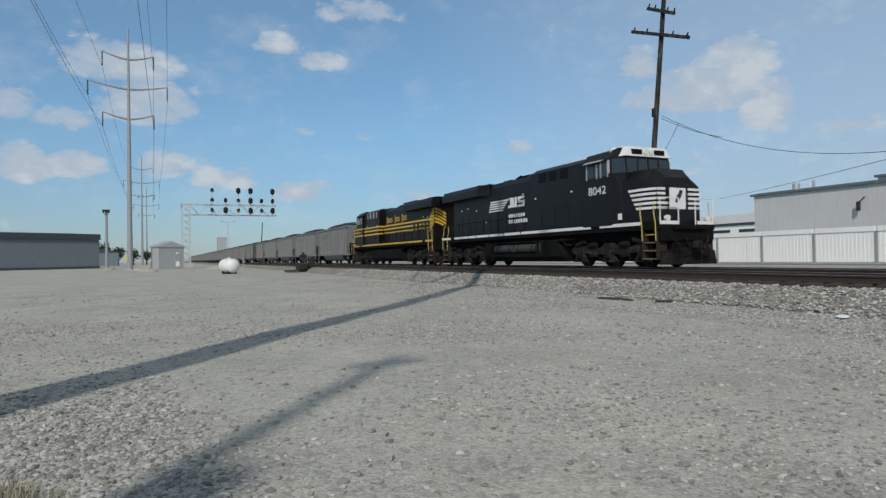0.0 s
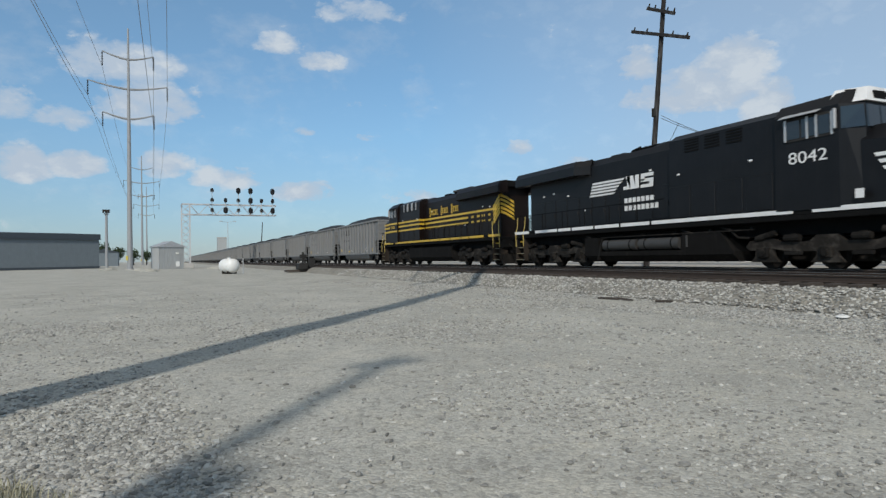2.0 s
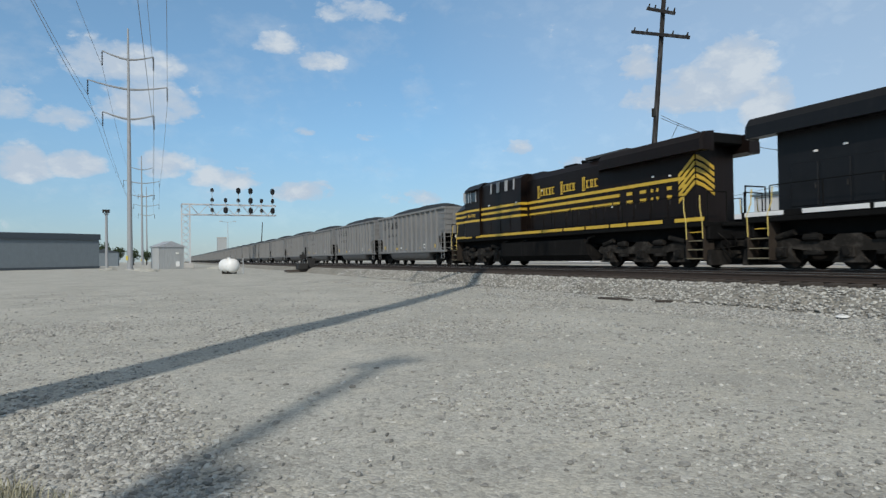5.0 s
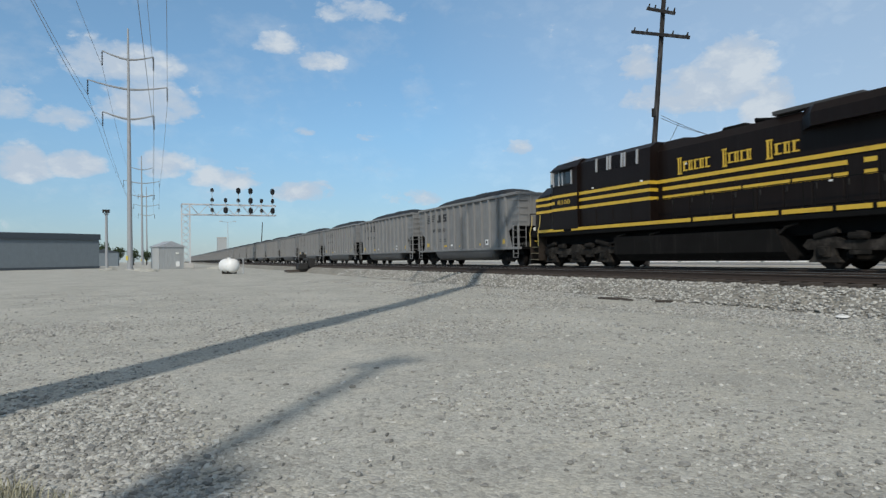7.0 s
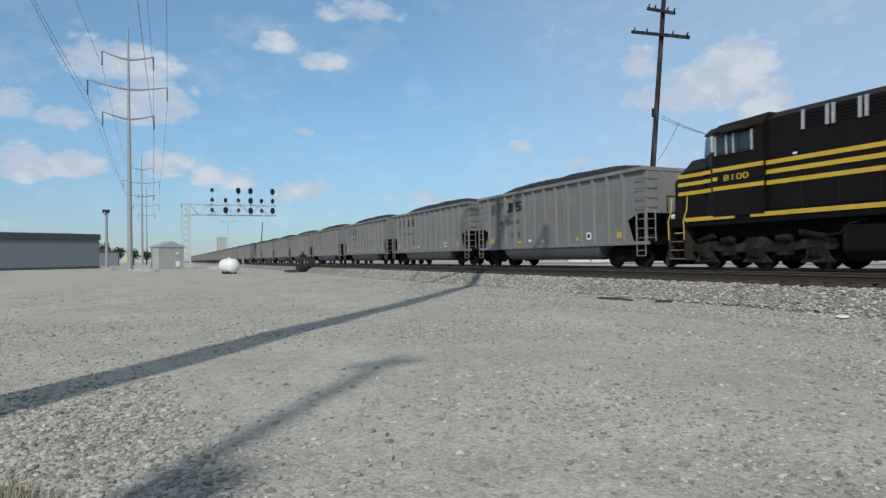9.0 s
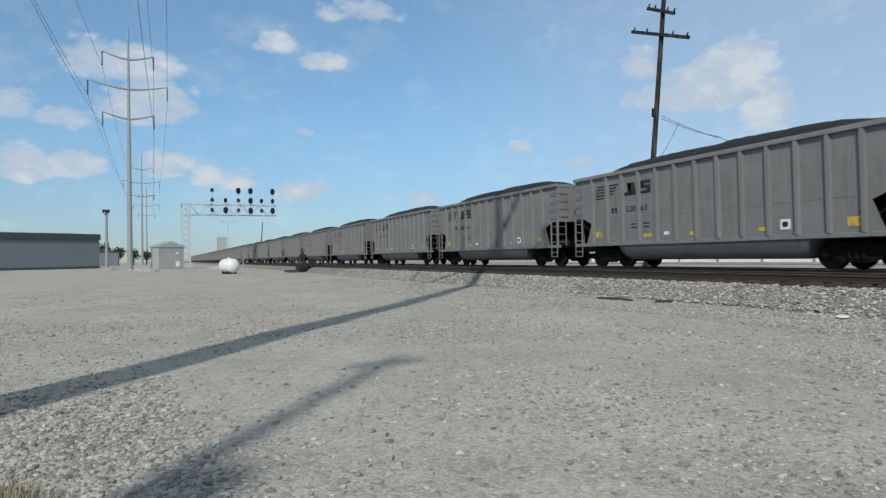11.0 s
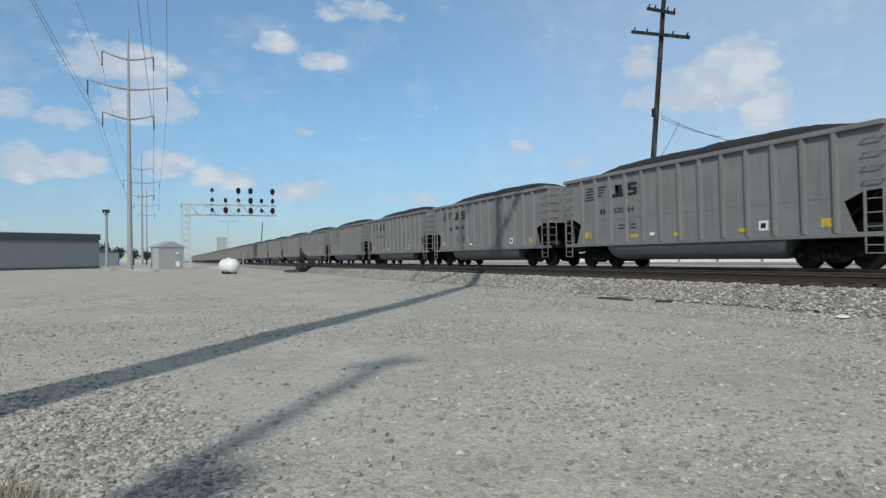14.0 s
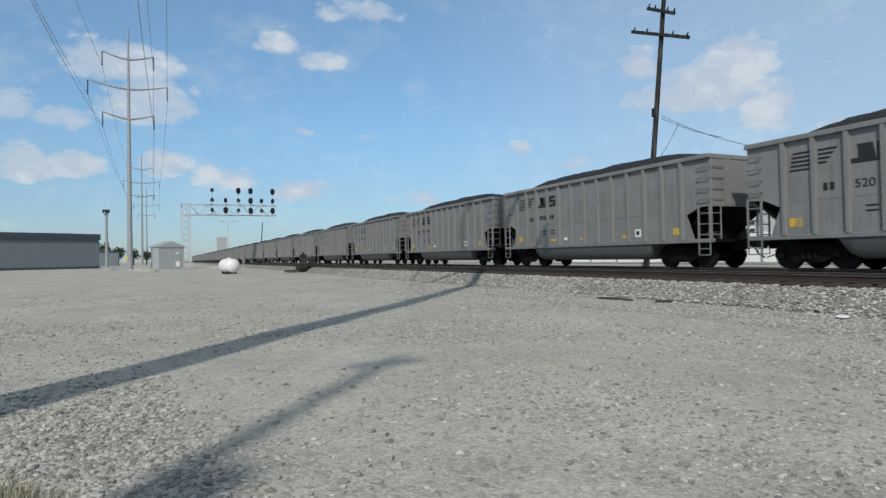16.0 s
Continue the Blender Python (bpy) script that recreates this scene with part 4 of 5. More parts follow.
def build_loco(label, c, cabx, nose, front, rear, side, paint, trim, heritage, number):
    """A wide-cab six-axle freight diesel; x runs forward to its own cab. side: the flank seen (-1 or 1)."""
    e = empty("locomotive", label, "locomotive")
    tx = (front + rear) / 2
    sign = 1 if side < 0 else -1
    tr_f, tr_r = tx + 7.05 - (0.0 if heritage else 0.15), tx - 7.05
    # frame and walkway
    bm = box(B(), rear, front - 0.05, -1.5, 1.5, 1.50, 1.66, 0.02)
    for y in (-1.475, 1.475):
        part("walkway_edge", box(B(), rear, front - 0.05, y - 0.022, y + 0.022, 1.663, 1.85), UNDER, e)
    box(bm, rear + 0.2, front - 0.4, -0.9, 0.9, 1.06, 1.5)
    if not heritage:
        # dark backing added behind the reservoirs, to keep bright ground from showing through
        box(bm, -4.2, 2.6, -0.93, 0.93, 0.45, 1.08)
    part("underframe", bm, UNDER, e)
    # coloured sill edge in panels
    gaps = [rear + 0.05, rear + 1.55, rear + 2.05, rear + 4.1, rear + 5.2, rear + 6.9, rear + 8.6, rear + 10.4, cabx - 1.35, cabx - 0.85, front - 0.95]
    for s in (-1, 1):
        for a, b in zip(gaps, gaps[1:]):
            if abs((b - a) - 0.5) < 0.02:
                continue
            part("sill_stripe", box(B(), a + 0.06, b - 0.06, s * 1.512 - 0.012, s * 1.512 + 0.012, 1.70, 1.84, 0.005), trim, e)
    # long hood
    hw = 0.98
    hood_rear = rear + 0.95
    prof = [(-hw, 1.66), (hw, 1.66), (hw, 4.60), (hw - 0.2, 4.90), (-hw + 0.2, 4.90), (-hw, 4.60)]
    part("hood", prism(B(), prof, "x", hood_rear, cabx - 1.9), paint, e)
    # wider equipment compartment behind the cab
    ew = 1.40
    part("equipment_cabinet", prism(B(), [(-ew, 1.662), (ew, 1.662), (ew, 3.62), (ew - 0.04, 4.80), (hw + 0.02, 5.03), (-hw - 0.02, 5.03), (-ew + 0.04, 4.80), (-ew, 3.62)], "x", cabx - 6.5, cabx - 1.95), paint, e)
    # door seams, handles and latches
    for s in (-1, 1):
        x = hood_rear + 0.45
        while x < cabx - 7.2:
            bm = box(B(), x, x + 0.88, s * (hw + 0.012) - 0.014, s * (hw + 0.012) + 0.014, 1.95, 3.28, 0.012)
            d = part("hood_door", bm, paint, e)
            bm = box(B(), x + 0.78, x + 0.82, s * (hw + 0.035) - 0.02, s * (hw + 0.035) + 0.02, 2.45, 2.62, 0.006)
            part("latch", bm, STEEL_DARK, d)
            x += 0.96
        for k in range(4):
            bm = box(B(), cabx - 6.5 + k * 1.12, cabx - 5.5 + k * 1.12, s * (ew + 0.01) - 0.012, s * (ew + 0.01) + 0.012, 1.9, 3.05, 0.012)
            part("cabinet_door", bm, paint, e)
        # louvres high on the cabinet
        for k in range(3):
            bm = B()
            for j in range(5):
                box(bm, 0, 0.62, -0.02, 0.02, j * 0.1, j * 0.1 + 0.05)
            lv = part("louvre", bm, paint if heritage else UNDER, e, at=pose(cabx - 5.73 + k * 0.92, s * 1.385, 4.27, s * 2, 0, 0))
            if heritage:
                for x in (-0.06, 0.68):
                    part("louvre_post", box(B(), x - 0.04, x + 0.04, -0.05, 0.05, -0.04, 0.55), STEEL_GALV, lv)
        for x, z in ((hood_rear + 1.2, 3.55), (hood_rear + 2.1, 3.62), (hood_rear + 3.3, 3.4), (cabx - 6.1, 3.46), (cabx - 3.0, 3.52), (cabx - 8.0, 3.9), (hood_rear + 4.6, 2.6)):
            part("grab_plate", box(B(), x, x + 0.13, s * (ew if x > cabx - 6.7 else hw) - 0.03, s * (ew if x > cabx - 6.7 else hw) + 0.03, z, z + 0.07, 0.01), MARK_WHITE, e)
    # radiator wings overhang the rear third
    rx0, rx1 = rear + 0.15, rear + (6.45 if heritage else 6.1)
    for s in (-1, 1):
        part("radiator_wing", loft(B(), [[(x, s * 0.9, 4.30 - k), (x, s * (1.52 - k), 4.26), (x, s * (1.52 - k), 4.66), (x, s * (1.34 - k), 4.92), (x, s * 0.9, 4.97)] for x, k in ((rx0, 0.06), (rx0 + 0.1, 0.0), (rx1 - 0.6, 0.0), (rx1, 0.50))]), paint, e)
    bm = box(B(), rx0 + 0.3, rx1 - 0.3, -0.9, 0.9, 4.6, 4.98, 0.03)
    for k in range(12):
        box(bm, rx0 + 0.6 + k * 0.4, rx0 + 0.66 + k * 0.4, -0.8, 0.8, 4.98, 5.01)
    part("radiator_grille", bm, UNDER, e)
    # roof gear
    part("exhaust_stack", box(B(), rear + 8.9, rear + 9.9, -0.5, 0.5, 4.8, 5.08, 0.05), UNDER, e)
    part("roof_hatch", box(B(), rear + 6.9, rear + 7.9, -0.55, 0.55, 4.8, 5.02, 0.06), paint, e)
    part("blower_housing", loft(B(), [[(x, -w, 4.6), (x, w, 4.6), (x, w * 0.7, z), (x, -w * 0.7, z)] for x, w, z in ((cabx - 8.4, 0.9, 4.88), (cabx - 7.6, 0.95, 5.02), (cabx - 6.6, 0.95, 5.02), (cabx - 6.2, 0.9, 4.9))]), paint, e)
    bm = B()
    for k in range(3):
        cyl(bm, (rear + 8.0 + 0.1 * k, -0.2 + 0.2 * k, 5.08), (rear + 8.5 + 0.1 * k, -0.2 + 0.2 * k, 5.12), 0.035, 0.09, 8)
    box(bm, rear + 8.0, rear + 8.3, -0.3, 0.3, 4.85, 5.08, 0.02)
    part("horn", bm, UNDER, e)
    # cab: side walls, sloped roof, windscreen
    cw = 1.53
    brow = 5.03 if heritage else 5.21
    cr, cf = cabx - 1.95, cabx + 0.58
    cab = part("cab", loft(B(), [
        [(x, -cw, 1.79), (x, cw, 1.79), (x, cw, zs), (x, cw - 0.34, zr), (x, -cw + 0.34, zr), (x, -cw, zs)]
        for x, zs, zr in ((cr, 4.68, 5.06), (cabx + 0.05, 4.72, 5.00 if heritage else 5.10))]), paint, e)
    # windscreen front: leans back above the nose
    part("cab_front", loft(B(), [
        [(cabx + 0.05, -cw, 1.79), (cabx + 0.05, cw, 1.79), (cabx + 0.05, cw, 4.72), (cabx + 0.05, cw - 0.34, brow - 0.06), (cabx + 0.05, -cw + 0.34, brow - 0.06), (cabx + 0.05, -cw, 4.72)],
        [(cf + 0.12, -cw + 0.26, 1.79), (cf + 0.12, cw - 0.26, 1.79), (cf, cw - 0.32, 4.66), (cf - 0.06, cw - 0.56, brow - 0.11), (cf - 0.06, -cw + 0.56, brow - 0.11), (cf, -cw + 0.32, 4.66)]]), paint, e)
    head = part("headlight_housing", loft(B(), [[(cabx - 0.30, -1.48, 4.74), (cabx - 0.30, 1.48, 4.74), (cabx - 0.30, 1.12, brow), (cabx - 0.30, -1.12, brow)], [(cf + 0.08, -1.26, 4.72), (cf + 0.08, 1.26, 4.72), (cf + 0.0, 1.02, brow - 0.07), (cf + 0.0, -1.02, brow - 0.07)]]), MARK_WHITE if not heritage else paint, e, "white number board and headlight brow" if not heritage else "")
    for y in (-0.16, 0.16):
        bm = cyl(B(), (cf + 0.05, y, 4.90), (cf + 0.12, y, 4.90), 0.11, seg=14)
        part("headlight", bm, LAMP_GLASS, head)
    for s in (-1, 1):
        part("number_board", box(B(), cf + 0.02, cf + 0.085, s * 0.62 - 0.28, s * 0.62 + 0.28, 4.80, 5.02, 0.01), UNDER, head)
    for y0, y1 in ((-1.16, -0.60), (-0.56, -0.03), (0.03, 0.56), (0.60, 1.16)):
        bm = loft(B(), [[(cf + 0.02, y0, 3.98), (cf + 0.02, y1, 3.98), (cf - 0.02, y1, 4.64), (cf - 0.02, y0, 4.64)], [(cf + 0.08, y0 + 0.02, 4.0), (cf + 0.08, y1 - 0.02, 4.0), (cf + 0.03, y1 - 0.02, 4.62), (cf + 0.03, y0 + 0.02, 4.62)]])
        part("windscreen_pane", bm, GLASS, e)
    for s in (-1, 1):
        bm = loft(B(), [[(cabx + 0.10, s * (cw - 0.06), 3.98), (cf + 0.04, s * (cw - 0.33), 3.98), (cf - 0.03, s * (cw - 0.36), 4.64), (cabx + 0.10, s * (cw - 0.06), 4.64)],
                        [(cabx + 0.12, s * (cw + 0.008), 4.0), (cf + 0.05, s * (cw - 0.265), 4.0), (cf + 0.0, s * (cw - 0.285), 4.62), (cabx + 0.12, s * (cw + 0.008), 4.62)]])
        part("windscreen_pane", bm, GLASS, e)
    for s in (-1, 1):
        win = part("side_window", box(B(), cabx - 1.62, cabx - 0.08, s * (cw + 0.008) - 0.02, s * (cw + 0.008) + 0.02, 3.87, 4.57, 0.01), STEEL_DARK, e)
        for a, b in ((-1.52, -1.1), (-1.04, -0.62), (-0.56, -0.18)):
            part("pane", box(B(), cabx + a, cabx + b, s * (cw + 0.02) - 0.02, s * (cw + 0.02) + 0.02, 3.95, 4.49), GLASS, win)
        for a in (-1.56, -0.86, -0.58, -0.12):
            part("window_post", box(B(), cabx + a - 0.035, cabx + a + 0.035, s * (cw + 0.035) - 0.02, s * (cw + 0.035) + 0.02, 3.89, 4.55), STEEL_GALV, win)
        part("sunshade", loft(B(), [[(x, s * (cw - 0.02), 4.68), (x, s * (cw + 0.22), 4.58), (x, s * (cw + 0.22), 4.60), (x, s * (cw - 0.02), 4.71)] for x in (cabx - 1.66, cabx - 0.45)]), STEEL_GALV if not heritage else UNDER, win)
        bm = box(B(), cabx - 0.05, cabx + 0.02, s * (cw + 0.07) - 0.05, s * (cw + 0.07) + 0.05, 4.02, 4.60, 0.015)
        part("mirror", bm, STEEL_GALV, e)
    # short nose
    nw = 1.33
    part("nose", loft(B(), [
        [(cf - 0.05, -nw, 1.666), (cf - 0.05, nw, 1.666), (cf - 0.05, nw, 3.62), (cf - 0.05, 0.85, 4.06), (cf - 0.05, -0.85, 4.06), (cf - 0.05, -nw, 3.62)],
        [(nose - 0.5, -nw + 0.02, 1.666), (nose - 0.5, nw - 0.02, 1.666), (nose - 0.5, nw - 0.02, 3.52), (nose - 0.5, 0.75, 4.04), (nose - 0.5, -0.75, 4.04), (nose - 0.5, -nw + 0.02, 3.52)],
        [(nose, -nw + 0.16, 1.666), (nose, nw - 0.16, 1.666), (nose, nw - 0.2, 3.26), (nose, 0.62, 3.62), (nose, -0.62, 3.62), (nose, -nw + 0.2, 3.26)]]), paint, e)
    part("nose_door", box(B(), nose + 0.002, nose + 0.03, -0.95, -0.4, 1.75, 3.1, 0.01), paint, e)
    # front and rear platforms: pilot, plough, steps, rails
    for fx, d in ((front, 1), (rear, -1)):
        bm = box(B(), min(fx - 0.34 * d, fx), max(fx - 0.34 * d, fx), -1.40, 1.40, 1.02, 1.62, 0.04)
        box(bm, min(fx - 0.5 * d, fx - 0.06 * d), max(fx - 0.5 * d, fx - 0.06 * d), -0.75, 0.75, 0.55, 1.1, 0.05)
        part("pilot_beam", bm, UNDER, e)
        # coupler
        bm = box(B(), min(fx, fx + 0.5 * d), max(fx, fx + 0.5 * d), -0.11, 0.11, 0.76, 0.98, 0.03)
        box(bm, min(fx + 0.36 * d, fx + 0.62 * d), max(fx + 0.36 * d, fx + 0.62 * d), -0.2, 0.16, 0.70, 1.04, 0.05)
        part("coupler", bm, GRIME, e, "rusty knuckle coupler")
        for y in (-0.9, -0.65, 0.65, 0.9):
            pts = [(fx + 0.05 * d, y, 0.9), (fx + 0.2 * d, y, 0.62), (fx + 0.3 * d, y * 0.8, 0.38), (fx + 0.42 * d, y * 0.5, 0.5)]
            part("air_hose", tube(B(), pts, 0.025), UNDER, e)
        for y in (-1.05, -0.3, 0.35, 1.0):
            part("cut_lever", tube(B(), [(fx + 0.03 * d, y, 1.25), (fx + 0.16 * d, y * 0.9, 1.1), (fx + 0.2 * d, y * 0.6, 0.85)], 0.022, 5), GRIME, e)
        part("anticlimber", box(B(), min(fx, fx + 0.16 * d), max(fx, fx + 0.16 * d), -0.85, 0.85, 1.5, 1.66, 0.02), UNDER, e)
        pl = [(-1.45, 0.12), (1.45, 0.12), (1.38, 0.66), (0.0, 0.80), (-1.38, 0.66)]
        bm = loft(B(), [[(fx - 0.1 * d, y, z) for y, z in pl], [(fx + (0.28 - 0.14 * abs(y)) * d - (0.06 * d if z > 0.5 else 0), y, z) for y, z in pl]])
        part("plough", bm, GRIME, e, "dented grey snow plough")
        for s in (-1, 1):
            # step well with four treads, and rails
            sx0, sx1 = fx - 0.95 * d, fx - 0.20 * d
            a, b = min(sx0, sx1), max(sx0, sx1)
            st = part("step_well", box(box(B(), a - 0.03, a, s * 1.24 - 0.26, s * 1.24 + 0.26, 0.30, 1.66), b, b + 0.03, s * 1.24 - 0.26, s * 1.24 + 0.26, 0.30, 1.66), STEP_BROWN, e)
            for k in range(4):
                part("tread", box(B(), a, b, s * (1.38 - 0.06 * k) - 0.12, s * (1.38 - 0.06 * k) + 0.12, 0.33 + 0.32 * k, 0.365 + 0.32 * k), GRIME if k else STEEL_GALV, st)
                part("tread_edge", box(B(), a, b, *sorted((s * (1.502 - 0.06 * k), s * (1.518 - 0.06 * k))), 0.335 + 0.32 * k, 0.375 + 0.32 * k), GOLD if k == 3 else STEP_EDGE, st)
            for x in (a, b):
                pts = [(x, s * 1.50, 1.05), (x, s * 1.52, 1.75), (x - 0.12 * d, s * 1.48, 2.15), (x - 0.14 * d, s * 1.46, 2.62)]
                part("handrail", tube(B(), pts, 0.019), PALE_YELLOW, e, "yellow grab rail beside the steps")
    # front sill edge and end rails
    part("end_stripe", box(B(), front - 0.02, front + 0.012, -1.4, -0.5, 1.70, 1.84), trim, e)
    part("end_stripe", box(B(), front - 0.02, front + 0.012, 0.5, 1.4, 1.70, 1.84), trim, e)
    for fx in (front - 0.06, rear + 0.06):
        bm = tube(B(), [(fx, -1.4, 1.7), (fx, -1.4, 2.75), (fx, -0.45, 2.75), (fx, -0.45, 1.7)], 0.024)
        tube(bm, [(fx, 1.4, 1.7), (fx, 1.4, 2.75), (fx, 0.45, 2.75), (fx, 0.45, 1.7)], 0.024)
        part("end_railing", bm, MARK_WHITE if not heritage and fx > 0 else UNDER, e)
    for s in (-1, 1):
        bm = tube(B(), [(rear + 1.0, s * 1.46, 2.66), (cabx - 6.75, s * 1.46, 2.66)], 0.018)
        x = rear + 1.0
        while x < cabx - 6.7:
            cyl(bm, (x, s * 1.46, 1.66), (x, s * 1.46, 2.66), 0.02, seg=6)
            x += 1.72
        part("side_railing", bm, UNDER, e)
    for s in (-1, 1):
        part("ditch_light", cyl(B(), (front - 0.1, s * 1.05, 1.95), (front + 0.02, s * 1.05, 1.95), 0.12, seg=12), LAMP_GLASS, e)
    # fuel tank
    tw = 1.42
    if heritage:
        part("fuel_tank", loft(B(), [[(x - 0.32 if z < 0.6 and k == 0 else x, y, z) for y, z in ((-tw + 0.3, 0.26), (tw - 0.3, 0.26), (tw, 0.55), (tw, 1.28), (-tw, 1.28), (-tw, 0.55))] for k, x in enumerate((-3.15, -3.0, 4.4, 4.45))]), TANK_BLACK, e)
    else:
        part("fuel_tank", loft(B(), [[(x, y, z) for y, z in ((-tw + 0.35, 0.24), (tw - 0.35, 0.24), (tw, 0.5), (tw, zt), (-tw, zt), (-tw, 0.5))] for x, zt in ((-4.45, 1.30), (-3.5, 1.30), (-3.45, 0.68), (1.3, 0.68), (1.35, 1.30), (3.05, 1.32), (3.6, 0.6))]), TANK_BLACK, e)
        for s in (-1, 1):
            for x0, x1 in ((-3.15, -1.1), (-0.92, 1.2)):
                r = smooth(part("air_reservoir", cyl(B(), (x0, s * 1.25, 0.95), (x1, s * 1.25, 0.95), 0.24, seg=18), DRUM_GREY, e, "air reservoir drum in grey lightened for light from above"))
                for x in (x0 + 0.35, x1 - 0.35):
                    part("strap", cyl(B(), (x - 0.03, s * 1.25, 0.95), (x + 0.03, s * 1.25, 0.95), 0.25, seg=18), UNDER, r)
        for s in (-1, 1):
            part("tank_flange", prism(B(), [(-3.16, 1.30), (-3.24, 1.30), (-3.58, 0.30), (-3.50, 0.30)], "y", *sorted((s * (tw - 0.25), s * (tw + 0.012)))), GRIME, e)
            part("sight_gauge", box(B(), 1.55, 1.63, *sorted((s * (tw - 0.01), s * (tw + 0.03))), 0.78, 1.22, 0.01), DRUM_GREY, e)
            part("tank_lip", box(B(), -3.1, 4.4, *sorted((s * (tw - 0.05), s * (tw + 0.02))), 1.27, 1.31), GRIME, e)
            for k in range(5):
                x = -2.6 + 1.7 * k
                part("filler_cap", cyl(B(), (x, s * 1.2, 1.28), (x, s * 1.2, 1.40), 0.07, seg=8), GRIME, e)
    for x in (tr_f, tr_r):
        loco_truck(e, x, sign)
    for s in (-1, 1):
        for x in (tr_f - 3.2, tr_r + 3.15, tx + 1.9):
            part("pipework", tube(B(), [(x - 0.4, s * 1.3, 1.42), (x, s * 1.36, 1.32), (x + 0.3, s * 1.36, 1.05), (x + 0.7, s * 1.3, 1.02)], 0.04), GRIME, e)
    s, yh, yc = side, side * (hw + 0.03), side * (cw + 0.012)
    ya, yb = min(yh, yh + 0.008 * s), max(yh, yh + 0.008 * s)
    if not heritage:
        # flag of stripes with a rearing outline, two bold marks, two lines of bars
        z = 3.20
        lg = part("flag_emblem", skew_bar(B(), -4.55, -2.9, z, z + 0.075, ya, yb, 0.05, 0.14), MARK_WHITE, e, "white striped railway emblem")
        for k in range(1, 5):
            part("stripe", skew_bar(B(), -4.55 + 0.05 * k, -2.95 + 0.17 * k, z + 0.135 * k, z + 0.085 + 0.135 * k, ya, yb, 0.05, 0.14), MARK_WHITE, lg)
        bm = skew_bar(B(), -2.02, -1.82, z + 0.1, z + 0.66, ya, yb, 0.0)
        skew_bar(bm, -1.82, -1.52, z + 0.1, z + 0.66, ya, yb, -0.28, -0.12)
        skew_bar(bm, -1.52, -1.3, z + 0.1, z + 0.66, ya, yb, 0.0)
        skew_bar(bm, -2.25, -2.02, z + 0.1, z + 0.24, ya, yb, 0.0)
        part("emblem_mark", bm, MARK_WHITE, lg)
        bm = B()
        for a, b, c0, c1 in ((-1.22, -0.5, 0.52, 0.66), (-1.22, -1.0, 0.36, 0.52), (-1.22, -0.5, 0.31, 0.44), (-0.72, -0.5, 0.2, 0.31), (-1.22, -0.5, 0.08, 0.21)):
            skew_bar(bm, a + 0.06 * c0, b + 0.06 * c0, z + c0, z + c1, ya, yb, 0.02)
        part("emblem_mark", bm, MARK_WHITE, lg)
        for row, zz in ((7, 2.72), (8, 2.40)):
            for k in range(row):
                x = -2.2 + k * 0.255
                part("letter_bar", box(B(), x, x + 0.19, ya, yb, zz, zz + 0.21), MARK_WHITE, lg)
        writing(number, e, 5.78, 6.98, 3.20, 0.36, yc, s, MARK_WHITE, "road_number")
        part("placard", box(B(), 7.74, 7.98, min(yc, yc + 0.01 * s) , max(yc, yc + 0.01 * s), 2.0, 2.26), MARK_WHITE, e)
        # white bars across the nose, tapering towards the cab
        yn = s * nw
        for k in range(5):
            zz = 3.10 - 0.19 * k
            xa = cabx + 0.92 + 0.11 * k
            for ss in (-1, 1):
                part("nose_stripe", loft(B(), [[(xa, ss * (nw - 0.02), zz), (xa, ss * (nw + 0.02), zz), (xa - 0.06, ss * (nw + 0.02), zz + 0.1), (xa - 0.06, ss * (nw - 0.02), zz + 0.1)], [(nose - 0.5, ss * (nw - 0.04), zz), (nose - 0.5, ss * (nw + 0.008), zz), (nose - 0.5, ss * (nw + 0.008), zz + 0.1), (nose - 0.5, ss * (nw - 0.04), zz + 0.1)], [(nose - 0.01, ss * (nw - 0.19), zz), (nose + 0.005, ss * (nw - 0.145), zz), (nose + 0.005, ss * (nw - 0.145), zz + 0.1), (nose - 0.01, ss * (nw - 0.19), zz + 0.1)]]), MARK_WHITE, e)
            part("nose_stripe", box(B(), nose + 0.03, nose + 0.042, 0.50, nw - 0.18, zz, zz + 0.1), MARK_WHITE, e)
            part("nose_stripe", box(B(), nose + 0.03, nose + 0.042, -nw + 0.18, -0.72 if k < 3 else -0.50, zz, zz + 0.1), MARK_WHITE, e)
        panel = part("nose_panel", box(B(), nose + 0.031, nose + 0.044, -0.50, 0.36, 2.34, 3.2), MARK_WHITE, e, "white panel on the nose front")
        bm = prism(B(), [(-0.22, 2.62), (-0.08, 2.60), (0.12, 2.86), (0.20, 3.08), (0.06, 3.14), (-0.02, 2.98), (-0.14, 2.84)], "x", nose + 0.045, nose + 0.052)
        part("panel_mark", bm, CAR_BLACK, panel)
        part("nose_grab_iron", tube(B(), [(nose + 0.04, -0.62, 2.3), (nose + 0.1, -0.62, 2.34), (nose + 0.1, -0.62, 3.24), (nose + 0.04, -0.62, 3.28)], 0.022), UNDER, e)
    else:
        # three gold bands from nose to the fan of chevrons at the rear
        ye = s * (ew + 0.026)
